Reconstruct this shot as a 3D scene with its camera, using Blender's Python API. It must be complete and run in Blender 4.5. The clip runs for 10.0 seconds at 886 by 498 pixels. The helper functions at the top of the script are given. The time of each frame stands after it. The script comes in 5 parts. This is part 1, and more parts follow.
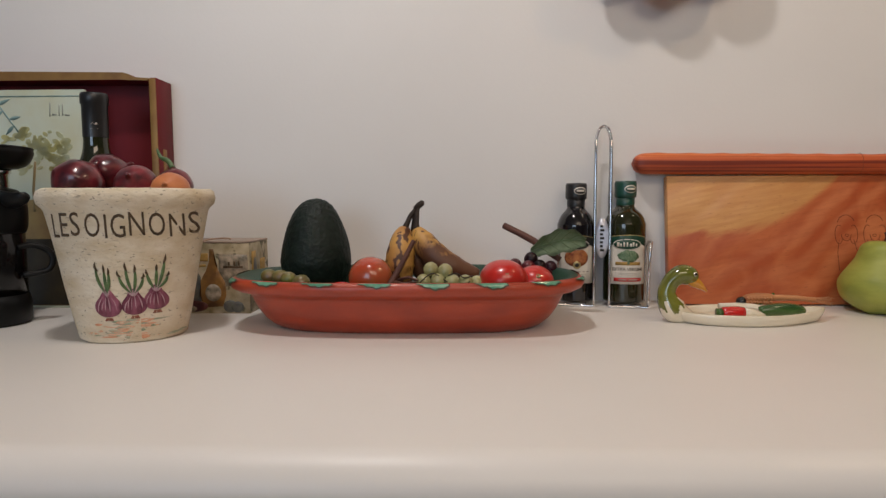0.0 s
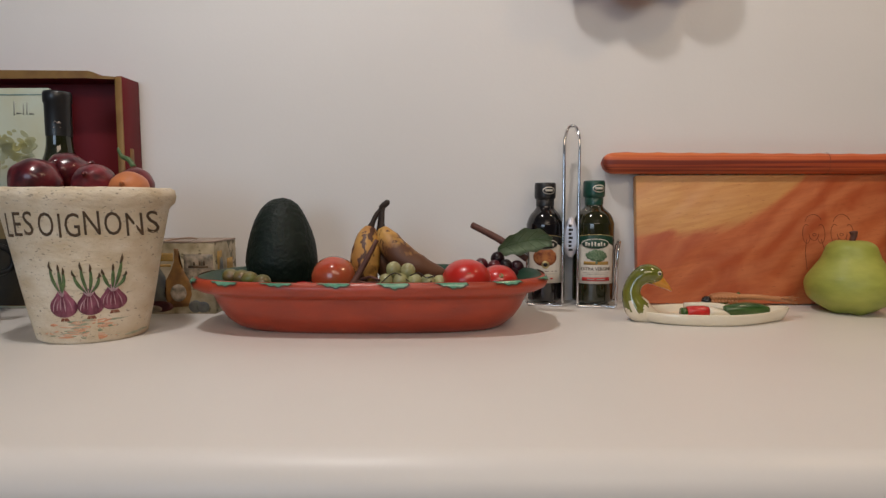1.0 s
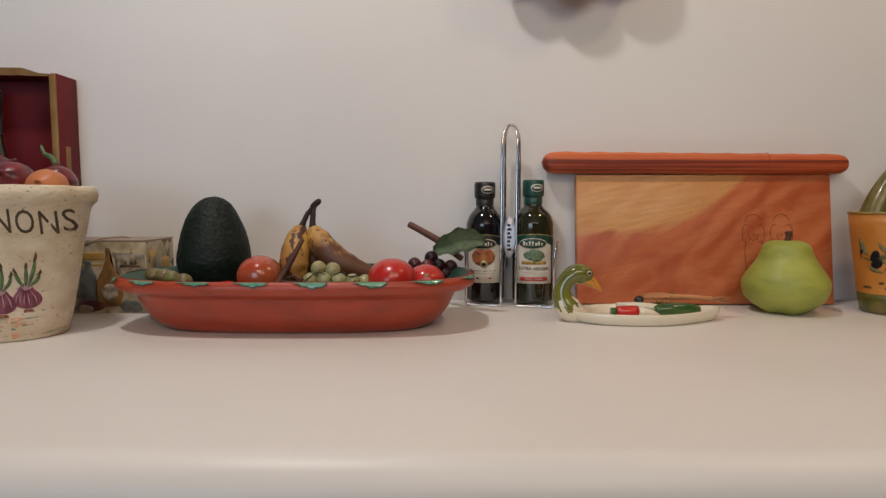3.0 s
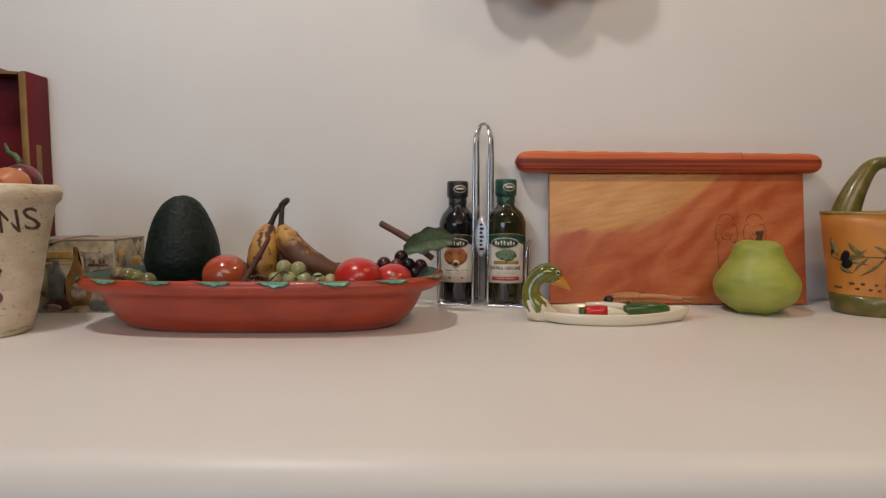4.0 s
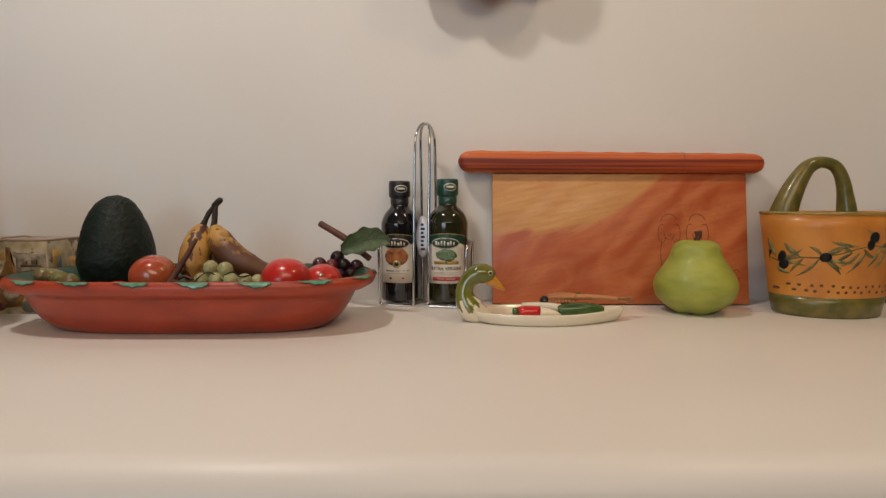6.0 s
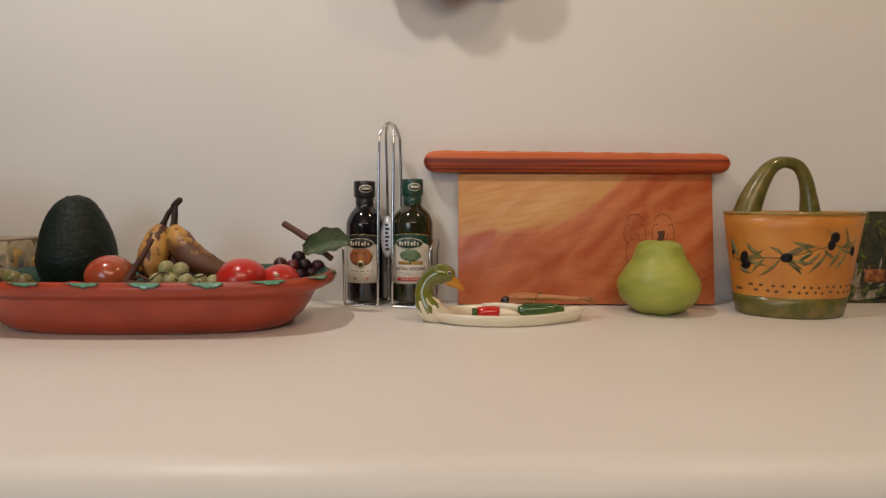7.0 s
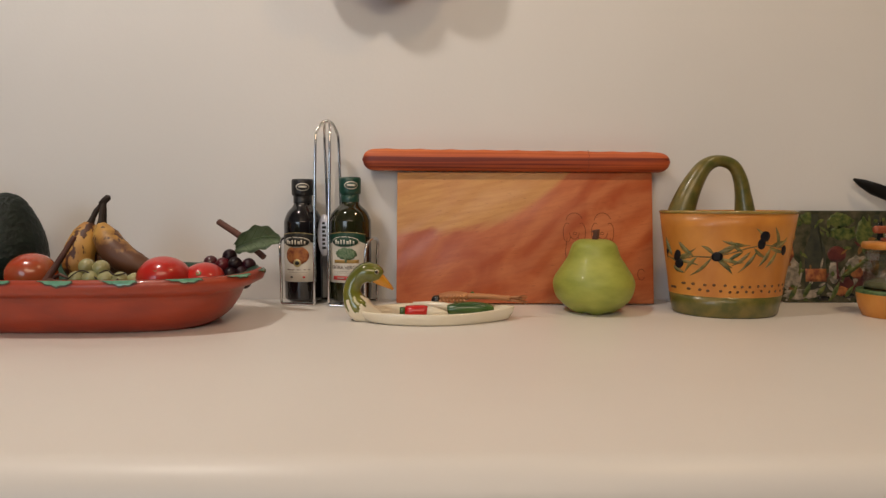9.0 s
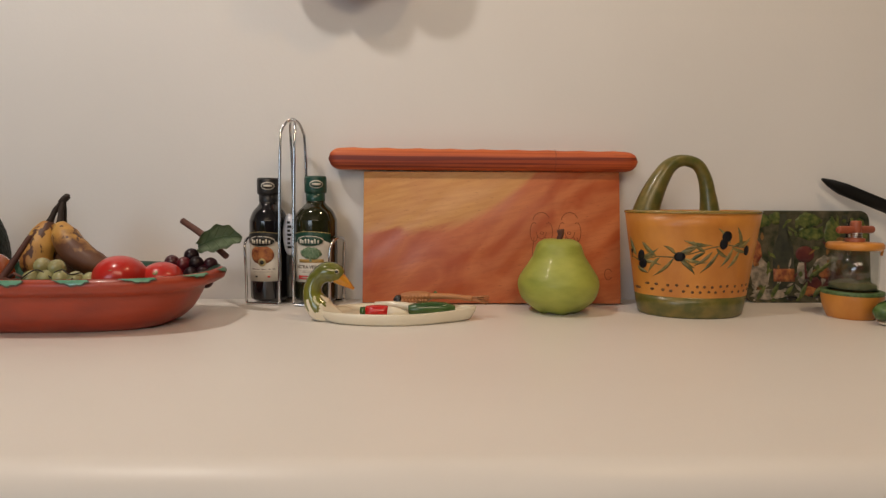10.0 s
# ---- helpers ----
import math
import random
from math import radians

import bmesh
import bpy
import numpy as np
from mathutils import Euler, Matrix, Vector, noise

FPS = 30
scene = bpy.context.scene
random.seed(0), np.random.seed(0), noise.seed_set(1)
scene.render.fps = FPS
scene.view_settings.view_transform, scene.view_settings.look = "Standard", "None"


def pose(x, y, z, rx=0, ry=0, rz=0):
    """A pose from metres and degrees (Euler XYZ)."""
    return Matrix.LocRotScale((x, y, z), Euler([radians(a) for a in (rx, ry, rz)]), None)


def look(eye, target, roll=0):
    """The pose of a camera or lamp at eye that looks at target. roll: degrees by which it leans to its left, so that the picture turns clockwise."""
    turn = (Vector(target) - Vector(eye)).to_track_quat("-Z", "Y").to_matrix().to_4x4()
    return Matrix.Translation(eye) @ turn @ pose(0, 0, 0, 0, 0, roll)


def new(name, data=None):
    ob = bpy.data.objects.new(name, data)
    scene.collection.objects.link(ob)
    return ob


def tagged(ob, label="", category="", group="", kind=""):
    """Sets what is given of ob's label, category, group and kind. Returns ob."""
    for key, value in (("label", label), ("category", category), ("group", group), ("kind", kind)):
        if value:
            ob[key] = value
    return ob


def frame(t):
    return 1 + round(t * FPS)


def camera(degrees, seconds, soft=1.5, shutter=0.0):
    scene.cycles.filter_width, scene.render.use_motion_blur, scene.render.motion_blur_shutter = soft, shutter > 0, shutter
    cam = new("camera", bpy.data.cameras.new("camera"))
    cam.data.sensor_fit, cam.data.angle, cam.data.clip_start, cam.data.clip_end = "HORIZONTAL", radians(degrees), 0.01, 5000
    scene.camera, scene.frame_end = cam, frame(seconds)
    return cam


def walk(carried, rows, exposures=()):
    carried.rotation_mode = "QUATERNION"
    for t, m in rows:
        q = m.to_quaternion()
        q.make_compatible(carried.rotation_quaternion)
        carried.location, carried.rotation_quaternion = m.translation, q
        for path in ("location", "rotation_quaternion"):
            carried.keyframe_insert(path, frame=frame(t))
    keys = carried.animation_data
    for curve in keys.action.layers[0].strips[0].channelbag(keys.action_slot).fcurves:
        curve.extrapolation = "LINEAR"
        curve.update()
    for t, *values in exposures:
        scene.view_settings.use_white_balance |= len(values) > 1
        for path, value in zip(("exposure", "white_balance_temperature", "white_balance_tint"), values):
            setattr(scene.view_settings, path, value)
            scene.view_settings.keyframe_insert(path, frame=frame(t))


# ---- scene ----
cam = camera(74.0, 10.0, soft=1.4)
PATH = [
    (0, (0.089, 0.054, 1.078), (0.038, 2.047, 0.92), -0.2),
    (0.5, (0.11, 0.056, 1.078), (0.066, 2.049, 0.919), -0.2),
    (1, (0.133, 0.058, 1.076), (0.101, 2.052, 0.92), -0.2),
    (1.5, (0.157, 0.06, 1.076), (0.124, 2.054, 0.918), -0.1),
    (2, (0.172, 0.063, 1.075), (0.154, 2.056, 0.919), -0.1),
    (2.5, (0.202, 0.064, 1.074), (0.184, 2.058, 0.92), -0.1),
    (4, (0.274, 0.069, 1.073), (0.263, 2.063, 0.917), -0.0),
    (4.5, (0.296, 0.071, 1.072), (0.29, 2.065, 0.918), -0.0),
    (5, (0.317, 0.073, 1.072), (0.313, 2.067, 0.919), -0.0),
    (5.5, (0.338, 0.074, 1.072), (0.339, 2.068, 0.918), 0.0),
    (7, (0.424, 0.078, 1.072), (0.429, 2.072, 0.918), 0.0),
    (7.5, (0.445, 0.079, 1.073), (0.453, 2.073, 0.915), 0.1),
    (8, (0.468, 0.081, 1.073), (0.479, 2.075, 0.914), 0.2),
    (8.5, (0.493, 0.082, 1.068), (0.509, 2.076, 0.919), 0.2),
    (9, (0.524, 0.083, 1.069), (0.537, 2.078, 0.916), 0.1),
    (9.5, (0.548, 0.086, 1.069), (0.564, 2.079, 0.915), 0.2),
    (10, (0.577, 0.087, 1.07), (0.597, 2.081, 0.913), 0.2),
]
walk(cam, [(t, look(eye, target, roll)) for t, eye, target, roll in PATH],
     exposures=((0, -0.09, 5850, 10), (4.0, -0.11, 5900, 10), (5.2, -0.10, 6330, 10), (10.0, -0.06, 6350, 10)))

# ---- light ----
world = bpy.data.worlds.new("world")
scene.world = world
world.use_nodes = True
_n = world.node_tree.nodes
_sky = _n.new("ShaderNodeTexSky")
_sky.sky_type = 'NISHITA'
_sky.sun_disc = False
_sky.sun_elevation, _sky.sun_rotation = radians(35), radians(250)
_n["Background"].inputs["Strength"].default_value = 0.1
world.node_tree.links.new(_sky.outputs[0], _n["Background"].inputs["Color"])


def ceiling_spot(x, y, z, target, watts, colour, radius):
    data = bpy.data.lights.new("ceiling_lamp", 'SPOT')
    data.energy, data.color, data.shadow_soft_size = watts, colour, radius
    data.spot_size, data.spot_blend = radians(130), 1.0
    ob = new("ceiling_lamp", data)
    ob.matrix_world = look((x, y, z), target)
    return ob


ceiling_spot(-0.20, 0.40, 2.42, (0.10, 1.1, 1.15), 40, (1.0, 0.87, 0.75), 0.065)
ceiling_spot(1.25, 0.40, 2.42, (0.85, 1.1, 1.15), 20, (1.0, 0.68, 0.38), 0.05)
# Unseen warm area lamp, added as soft fill for the room's ambient light.
_c = bpy.data.lights.new("soft_fill", 'AREA')
_c.shape, _c.size, _c.size_y, _c.energy, _c.color = 'RECTANGLE', 1.6, 1.2, 32.0, (1.0, 0.76, 0.53)
new("soft_fill", _c).matrix_world = look((0.60, -1.1, 2.47), (0.55, 0.6, 0.9))
_w = bpy.data.lights.new("window_light", 'AREA')
_w.shape, _w.size, _w.size_y, _w.energy, _w.color = 'RECTANGLE', 1.5, 1.2, 19, (0.74, 0.87, 1.0)
new("window_light", _w).matrix_world = look((-1.15, -2.66, 1.55), (-0.9, 0.7, 1.2))


# ---- materials ----
def mat(name, colour, rough=0.5, second=None, scale=30.0, amount=1.0, bump=0.0, bump_scale=None, metal=0.0,
        coat=0.0, stretch=(1, 1, 1), spots=None, spot_scale=20.0, spot_at=0.62, sheen_spec=0.5, detail=5.0, vary=0.0):
    m = bpy.data.materials.new(name)
    m.use_nodes = True
    nt = m.node_tree
    b = nt.nodes["Principled BSDF"]
    b.inputs["Roughness"].default_value = rough
    b.inputs["Metallic"].default_value = metal
    b.inputs["Coat Weight"].default_value = coat
    b.inputs["Coat Roughness"].default_value = 0.08
    b.inputs["Specular IOR Level"].default_value = sheen_spec
    tc = nt.nodes.new("ShaderNodeTexCoord")
    mp = nt.nodes.new("ShaderNodeMapping")
    mp.inputs["Scale"].default_value = stretch
    nt.links.new(tc.outputs["Object"], mp.inputs["Vector"])
    no = nt.nodes.new("ShaderNodeTexNoise")
    no.inputs["Scale"].default_value, no.inputs["Detail"].default_value = scale, detail
    nt.links.new(mp.outputs[0], no.inputs["Vector"])
    second = second or tuple(c * 0.86 for c in colour)
    ramp = nt.nodes.new("ShaderNodeMapRange")
    ramp.inputs["From Min"].default_value, ramp.inputs["From Max"].default_value = 0.35, 0.68
    ramp.inputs["To Max"].default_value = amount
    nt.links.new(no.outputs["Fac"], ramp.inputs["Value"])
    mix = nt.nodes.new("ShaderNodeMix")
    mix.data_type = 'RGBA'
    mix.inputs["A"].default_value = (*colour, 1)
    mix.inputs["B"].default_value = (*second, 1)
    nt.links.new(ramp.outputs[0], mix.inputs["Factor"])
    out = mix.outputs["Result"]
    if spots:
        n2 = nt.nodes.new("ShaderNodeTexNoise")
        n2.inputs["Scale"].default_value, n2.inputs["Detail"].default_value = spot_scale, 3.0
        nt.links.new(mp.outputs[0], n2.inputs["Vector"])
        r2 = nt.nodes.new("ShaderNodeMapRange")
        r2.inputs["From Min"].default_value, r2.inputs["From Max"].default_value = spot_at, spot_at + 0.05
        nt.links.new(n2.outputs["Fac"], r2.inputs["Value"])
        m2 = nt.nodes.new("ShaderNodeMix")
        m2.data_type = 'RGBA'
        m2.inputs["B"].default_value = (*spots, 1)
        nt.links.new(out, m2.inputs["A"])
        nt.links.new(r2.outputs[0], m2.inputs["Factor"])
        out = m2.outputs["Result"]
    if vary:
        oi = nt.nodes.new("ShaderNodeObjectInfo")
        mr = nt.nodes.new("ShaderNodeMapRange")
        mr.inputs["To Min"].default_value, mr.inputs["To Max"].default_value = 1 - vary, 1 + vary
        nt.links.new(oi.outputs["Random"], mr.inputs["Value"])
        hs = nt.nodes.new("ShaderNodeHueSaturation")
        nt.links.new(mr.outputs[0], hs.inputs["Value"])
        nt.links.new(out, hs.inputs["Color"])
        out = hs.outputs[0]
    nt.links.new(out, b.inputs["Base Color"])
    if bump:
        nb = nt.nodes.new("ShaderNodeTexNoise")
        nb.inputs["Scale"].default_value, nb.inputs["Detail"].default_value = bump_scale or scale * 3, 4.0
        nt.links.new(mp.outputs[0], nb.inputs["Vector"])
        bp = nt.nodes.new("ShaderNodeBump")
        bp.inputs["Strength"].default_value, bp.inputs["Distance"].default_value = bump, 0.002
        nt.links.new(nb.outputs["Fac"], bp.inputs["Height"])
        nt.links.new(bp.outputs[0], b.inputs["Normal"])
    return m


def wood(name, heart, pale, dark, scale, stretch=(1.0, 4.0, 3.2), rough=0.4, coat=0.15):
    """Plain-sawn figure: warped bands along one axis."""
    m = bpy.data.materials.new(name)
    m.use_nodes = True
    nt, new_node = m.node_tree, m.node_tree.nodes.new
    b = nt.nodes["Principled BSDF"]
    b.inputs["Roughness"].default_value, b.inputs["Coat Weight"].default_value = rough, coat
    tc, mp = new_node("ShaderNodeTexCoord"), new_node("ShaderNodeMapping")
    mp.inputs["Scale"].default_value = stretch
    nt.links.new(tc.outputs["Object"], mp.inputs["Vector"])
    warp = new_node("ShaderNodeTexNoise")
    warp.inputs["Scale"].default_value, warp.inputs["Detail"].default_value = scale * 0.22, 3
    warp.inputs["Distortion"].default_value = 0.8
    nt.links.new(mp.outputs[0], warp.inputs["Vector"])
    fine = new_node("ShaderNodeTexNoise")
    fine.inputs["Scale"].default_value, fine.inputs["Detail"].default_value = scale * 1.6, 8
    fine.inputs["Distortion"].default_value = 0.6
    nt.links.new(mp.outputs[0], fine.inputs["Vector"])
    add = new_node("ShaderNodeMath")
    add.operation = 'MULTIPLY_ADD'
    add.inputs[1].default_value = 0.35
    nt.links.new(fine.outputs["Fac"], add.inputs[0])
    nt.links.new(warp.outputs["Fac"], add.inputs[2])
    ramp = new_node("ShaderNodeValToRGB")
    e = ramp.color_ramp.elements
    e[0].position, e[0].color = 0.52, (*dark, 1)
    e[1].position, e[1].color = 0.84, (*pale, 1)
    mid = e.new(0.66)
    mid.color = (*heart, 1)
    nt.links.new(add.outputs[0], ramp.inputs["Fac"])
    out = ramp.outputs["Color"]
    nt.links.new(out, b.inputs["Base Color"])
    bp = new_node("ShaderNodeBump")
    bp.inputs["Strength"].default_value, bp.inputs["Distance"].default_value = 0.12, 0.001
    nt.links.new(fine.outputs["Fac"], bp.inputs["Height"])
    nt.links.new(bp.outputs[0], b.inputs["Normal"])
    return m


M_WALL = mat("wall_paint", (0.75, 0.74, 0.724), 0.6, (0.725, 0.712, 0.693), 3.0, 1.0, 0.08, 160)
# Grey held dark so the unseen room bounces less light.
M_ROOM = mat("unseen_room_grey", (0.36, 0.355, 0.35), 0.8, scale=2.0)
M_FLOOR = mat("floor_tile", (0.32, 0.26, 0.2), 0.5, scale=4.0)
M_COUNTER = mat("laminate", (0.75, 0.72, 0.68), 0.4, (0.73, 0.70, 0.66), 5.0, 1.0, 0.03, 240)
M_CAB = mat("cabinet_paint", (0.5, 0.48, 0.46), 0.5, scale=4.0)
M_POT = mat("whitewashed_clay", (0.72, 0.65, 0.52), 0.88, (0.54, 0.42, 0.25), 24.0, 0.75, 1.0, 120, stretch=(1, 1, 2.0),
            spots=(0.34, 0.29, 0.22), spot_scale=170, spot_at=0.635)
M_INK = mat("brown_glaze", (0.045, 0.028, 0.015), 0.6, (0.10, 0.06, 0.03), 120)
M_PURPLE = mat("purple_paint", (0.105, 0.012, 0.034), 0.5, (0.30, 0.090, 0.14), 130, stretch=(1, 1, 0.35))
M_BLUSH = mat("pale_pink_paint", (0.52, 0.36, 0.38), 0.5, (0.36, 0.20, 0.24), 120)
M_ROOT = mat("russet_paint", (0.20, 0.055, 0.03), 0.7, (0.30, 0.14, 0.08), 120)
M_GREEN = mat("green_paint", (0.11, 0.18, 0.06), 0.5, (0.045, 0.09, 0.03), 140)
M_SMEAR = mat("orange_smear", (0.62, 0.27, 0.14), 0.8, (0.62, 0.46, 0.33), 60, stretch=(1, 1, 4))
M_SMEARG = mat("green_smear", (0.20, 0.26, 0.16), 0.8, (0.50, 0.45, 0.34), 60, stretch=(1, 1, 4))
M_ONION = mat("red_onion_skin", (0.032, 0.003, 0.007), 0.28, (0.17, 0.018, 0.024), 60, bump=0.35, bump_scale=60, coat=0.28, stretch=(1, 1, 0.3), vary=0.25)
M_SHALLOT = mat("brown_onion_skin", (0.55, 0.20, 0.07), 0.4, (0.42, 0.13, 0.05), 30, stretch=(1, 1, 0.3))
M_TERRA = mat("terracotta", (0.40, 0.050, 0.015), 0.42, (0.28, 0.034, 0.012), 14, 1.0, 0.15, 120, coat=0.25, stretch=(1, 1, 3))
M_DISHIN = mat("green_glaze", (0.020, 0.068, 0.04), 0.4, (0.010, 0.04, 0.025), 30, coat=0.1, sheen_spec=0.3)
M_LEAFG = mat("pale_green_glaze", (0.16, 0.36, 0.24), 0.22, (0.09, 0.25, 0.16), 90, coat=0.4)
M_AVO = mat("avocado_skin", (0.007, 0.015, 0.010), 0.55, (0.003, 0.007, 0.005), 90, 1.0, 1.0, 160, coat=0.0, sheen_spec=0.3)
M_BANANA2 = mat("overripe_peel", (0.13, 0.05, 0.018), 0.5, (0.055, 0.022, 0.010), 26, 1.0, 0.2, 60,
                spots=(0.24, 0.12, 0.035), spot_scale=60, spot_at=0.62)


def peel(name, edge, soft):
    """Yellow streaky peel that has turned brown from its lower end up to about z = edge."""
    m = mat(name, (0.52, 0.29, 0.065), 0.5, (0.38, 0.17, 0.04), 40, 1.0, 0.2, 60, stretch=(1, 1, 0.4),
            spots=(0.075, 0.026, 0.012), spot_scale=105, spot_at=0.53)
    nt = m.node_tree
    b = nt.nodes["Principled BSDF"]
    src = b.inputs["Base Color"].links[0].from_socket
    tc, sep, no = nt.nodes.new("ShaderNodeTexCoord"), nt.nodes.new("ShaderNodeSeparateXYZ"), nt.nodes.new("ShaderNodeTexNoise")
    no.inputs["Scale"].default_value, no.inputs["Detail"].default_value = 55, 6
    nt.links.new(tc.outputs["Object"], sep.inputs[0])
    nt.links.new(tc.outputs["Object"], no.inputs["Vector"])
    add, mr, mix = nt.nodes.new("ShaderNodeMath"), nt.nodes.new("ShaderNodeMapRange"), nt.nodes.new("ShaderNodeMix")
    add.operation = 'MULTIPLY_ADD'
    add.inputs[1].default_value = 0.08
    nt.links.new(no.outputs["Fac"], add.inputs[0])
    nt.links.new(sep.outputs["Z"], add.inputs[2])
    mr.inputs["From Min"].default_value, mr.inputs["From Max"].default_value = edge + 0.04 - soft, edge + 0.04 + soft
    nt.links.new(add.outputs[0], mr.inputs["Value"])
    mix.data_type = 'RGBA'
    mix.inputs["A"].default_value = (0.11, 0.042, 0.017, 1)
    nt.links.new(src, mix.inputs["B"])
    nt.links.new(mr.outputs[0], mix.inputs["Factor"])
    nt.links.new(mix.outputs["Result"], b.inputs["Base Color"])
    return m


M_BANANA = peel("banana_peel", 0.028, 0.008)
M_BANANA3 = peel("browning_peel", 0.074, 0.012)
M_STEM = mat("dark_stem", (0.03, 0.018, 0.012), 0.7, scale=60, bump=0.4)
M_TWIG = mat("brown_twig", (0.12, 0.045, 0.028), 0.65, (0.07, 0.025, 0.018), 50, bump=0.3)
M_GRAPE = mat("green_grape", (0.32, 0.31, 0.14), 0.25, (0.24, 0.21, 0.09), 40, coat=0.4, vary=0.2)
M_DGRAPE = mat("dark_grape", (0.006, 0.002, 0.004), 0.32, (0.025, 0.003, 0.008), 30, sheen_spec=0.3, vary=0.3)
M_RGRAPE = mat("red_grape", (0.10, 0.006, 0.012), 0.3, (0.05, 0.006, 0.012), 30, coat=0.3)
M_TOMATO = mat("tomato_skin", (0.50, 0.016, 0.009), 0.28, (0.42, 0.02, 0.010), 14, coat=0.35)
M_MANGO = mat("orange_fruit", (0.42, 0.055, 0.018), 0.24, (0.30, 0.10, 0.035), 26, coat=0.5, vary=0.05)
M_OLIVE = mat("green_olive", (0.14, 0.15, 0.03), 0.3, (0.15, 0.085, 0.035), 30, coat=0.3, vary=0.3)
M_OLIVER = mat("blushed_olive", (0.17, 0.11, 0.035), 0.3, (0.14, 0.15, 0.03), 40, coat=0.3)
M_OLIVEK = mat("dark_olive", (0.045, 0.065, 0.025), 0.3, (0.08, 0.09, 0.03), 40, coat=0.3)
M_CHILI = mat("red_chili", (0.55, 0.015, 0.012), 0.2, scale=20, coat=0.4)
M_CLOTHLEAF = mat("cloth_leaf", (0.30, 0.37, 0.23), 0.75, (0.22, 0.29, 0.16), 90)
M_VEIN = mat("leaf_vein", (0.17, 0.24, 0.11), 0.75, scale=60)
M_BALS = mat("black_vinegar_glass", (0.006, 0.005, 0.006), 0.06, scale=10, coat=0.6)
M_OILIN = mat("oil_bottle_glass", (0.016, 0.017, 0.005), 0.06, (0.010, 0.012, 0.004), 10, coat=0.6)
M_CAPB = mat("black_cap", (0.012, 0.012, 0.013), 0.4, scale=40, coat=0.2)
M_CAPG = mat("green_cap", (0.010, 0.06, 0.042), 0.35, scale=40, coat=0.3)
M_LABEL = mat("label_paper", (0.66, 0.62, 0.54), 0.6, scale=60)
M_LABELG = mat("label_green", (0.008, 0.055, 0.032), 0.4, scale=60)
M_LABELK = mat("label_black", (0.012, 0.014, 0.014), 0.4, scale=60)
M_GOLD = mat("gold_line", (0.50, 0.40, 0.18), 0.35, scale=60, metal=0.6)
M_TREE = mat("printed_tree", (0.05, 0.12, 0.05), 0.6, (0.20, 0.26, 0.16), 420)
M_FIELD = mat("printed_field", (0.45, 0.26, 0.06), 0.6, (0.3, 0.2, 0.05), 200)
M_BARREL = mat("printed_barrel", (0.16, 0.035, 0.014), 0.6, (0.42, 0.16, 0.04), 110)
M_PRED = mat("printed_red", (0.50, 0.03, 0.025), 0.5, scale=60)
M_PINK = mat("faint_print", (0.33, 0.28, 0.24), 0.6, scale=200)
M_CHROME = mat("chrome_wire", (0.70, 0.70, 0.71), 0.12, scale=40, metal=1.0)
M_BADGE = mat("brushed_badge", (0.60, 0.60, 0.66), 0.3, scale=60, metal=0.35)


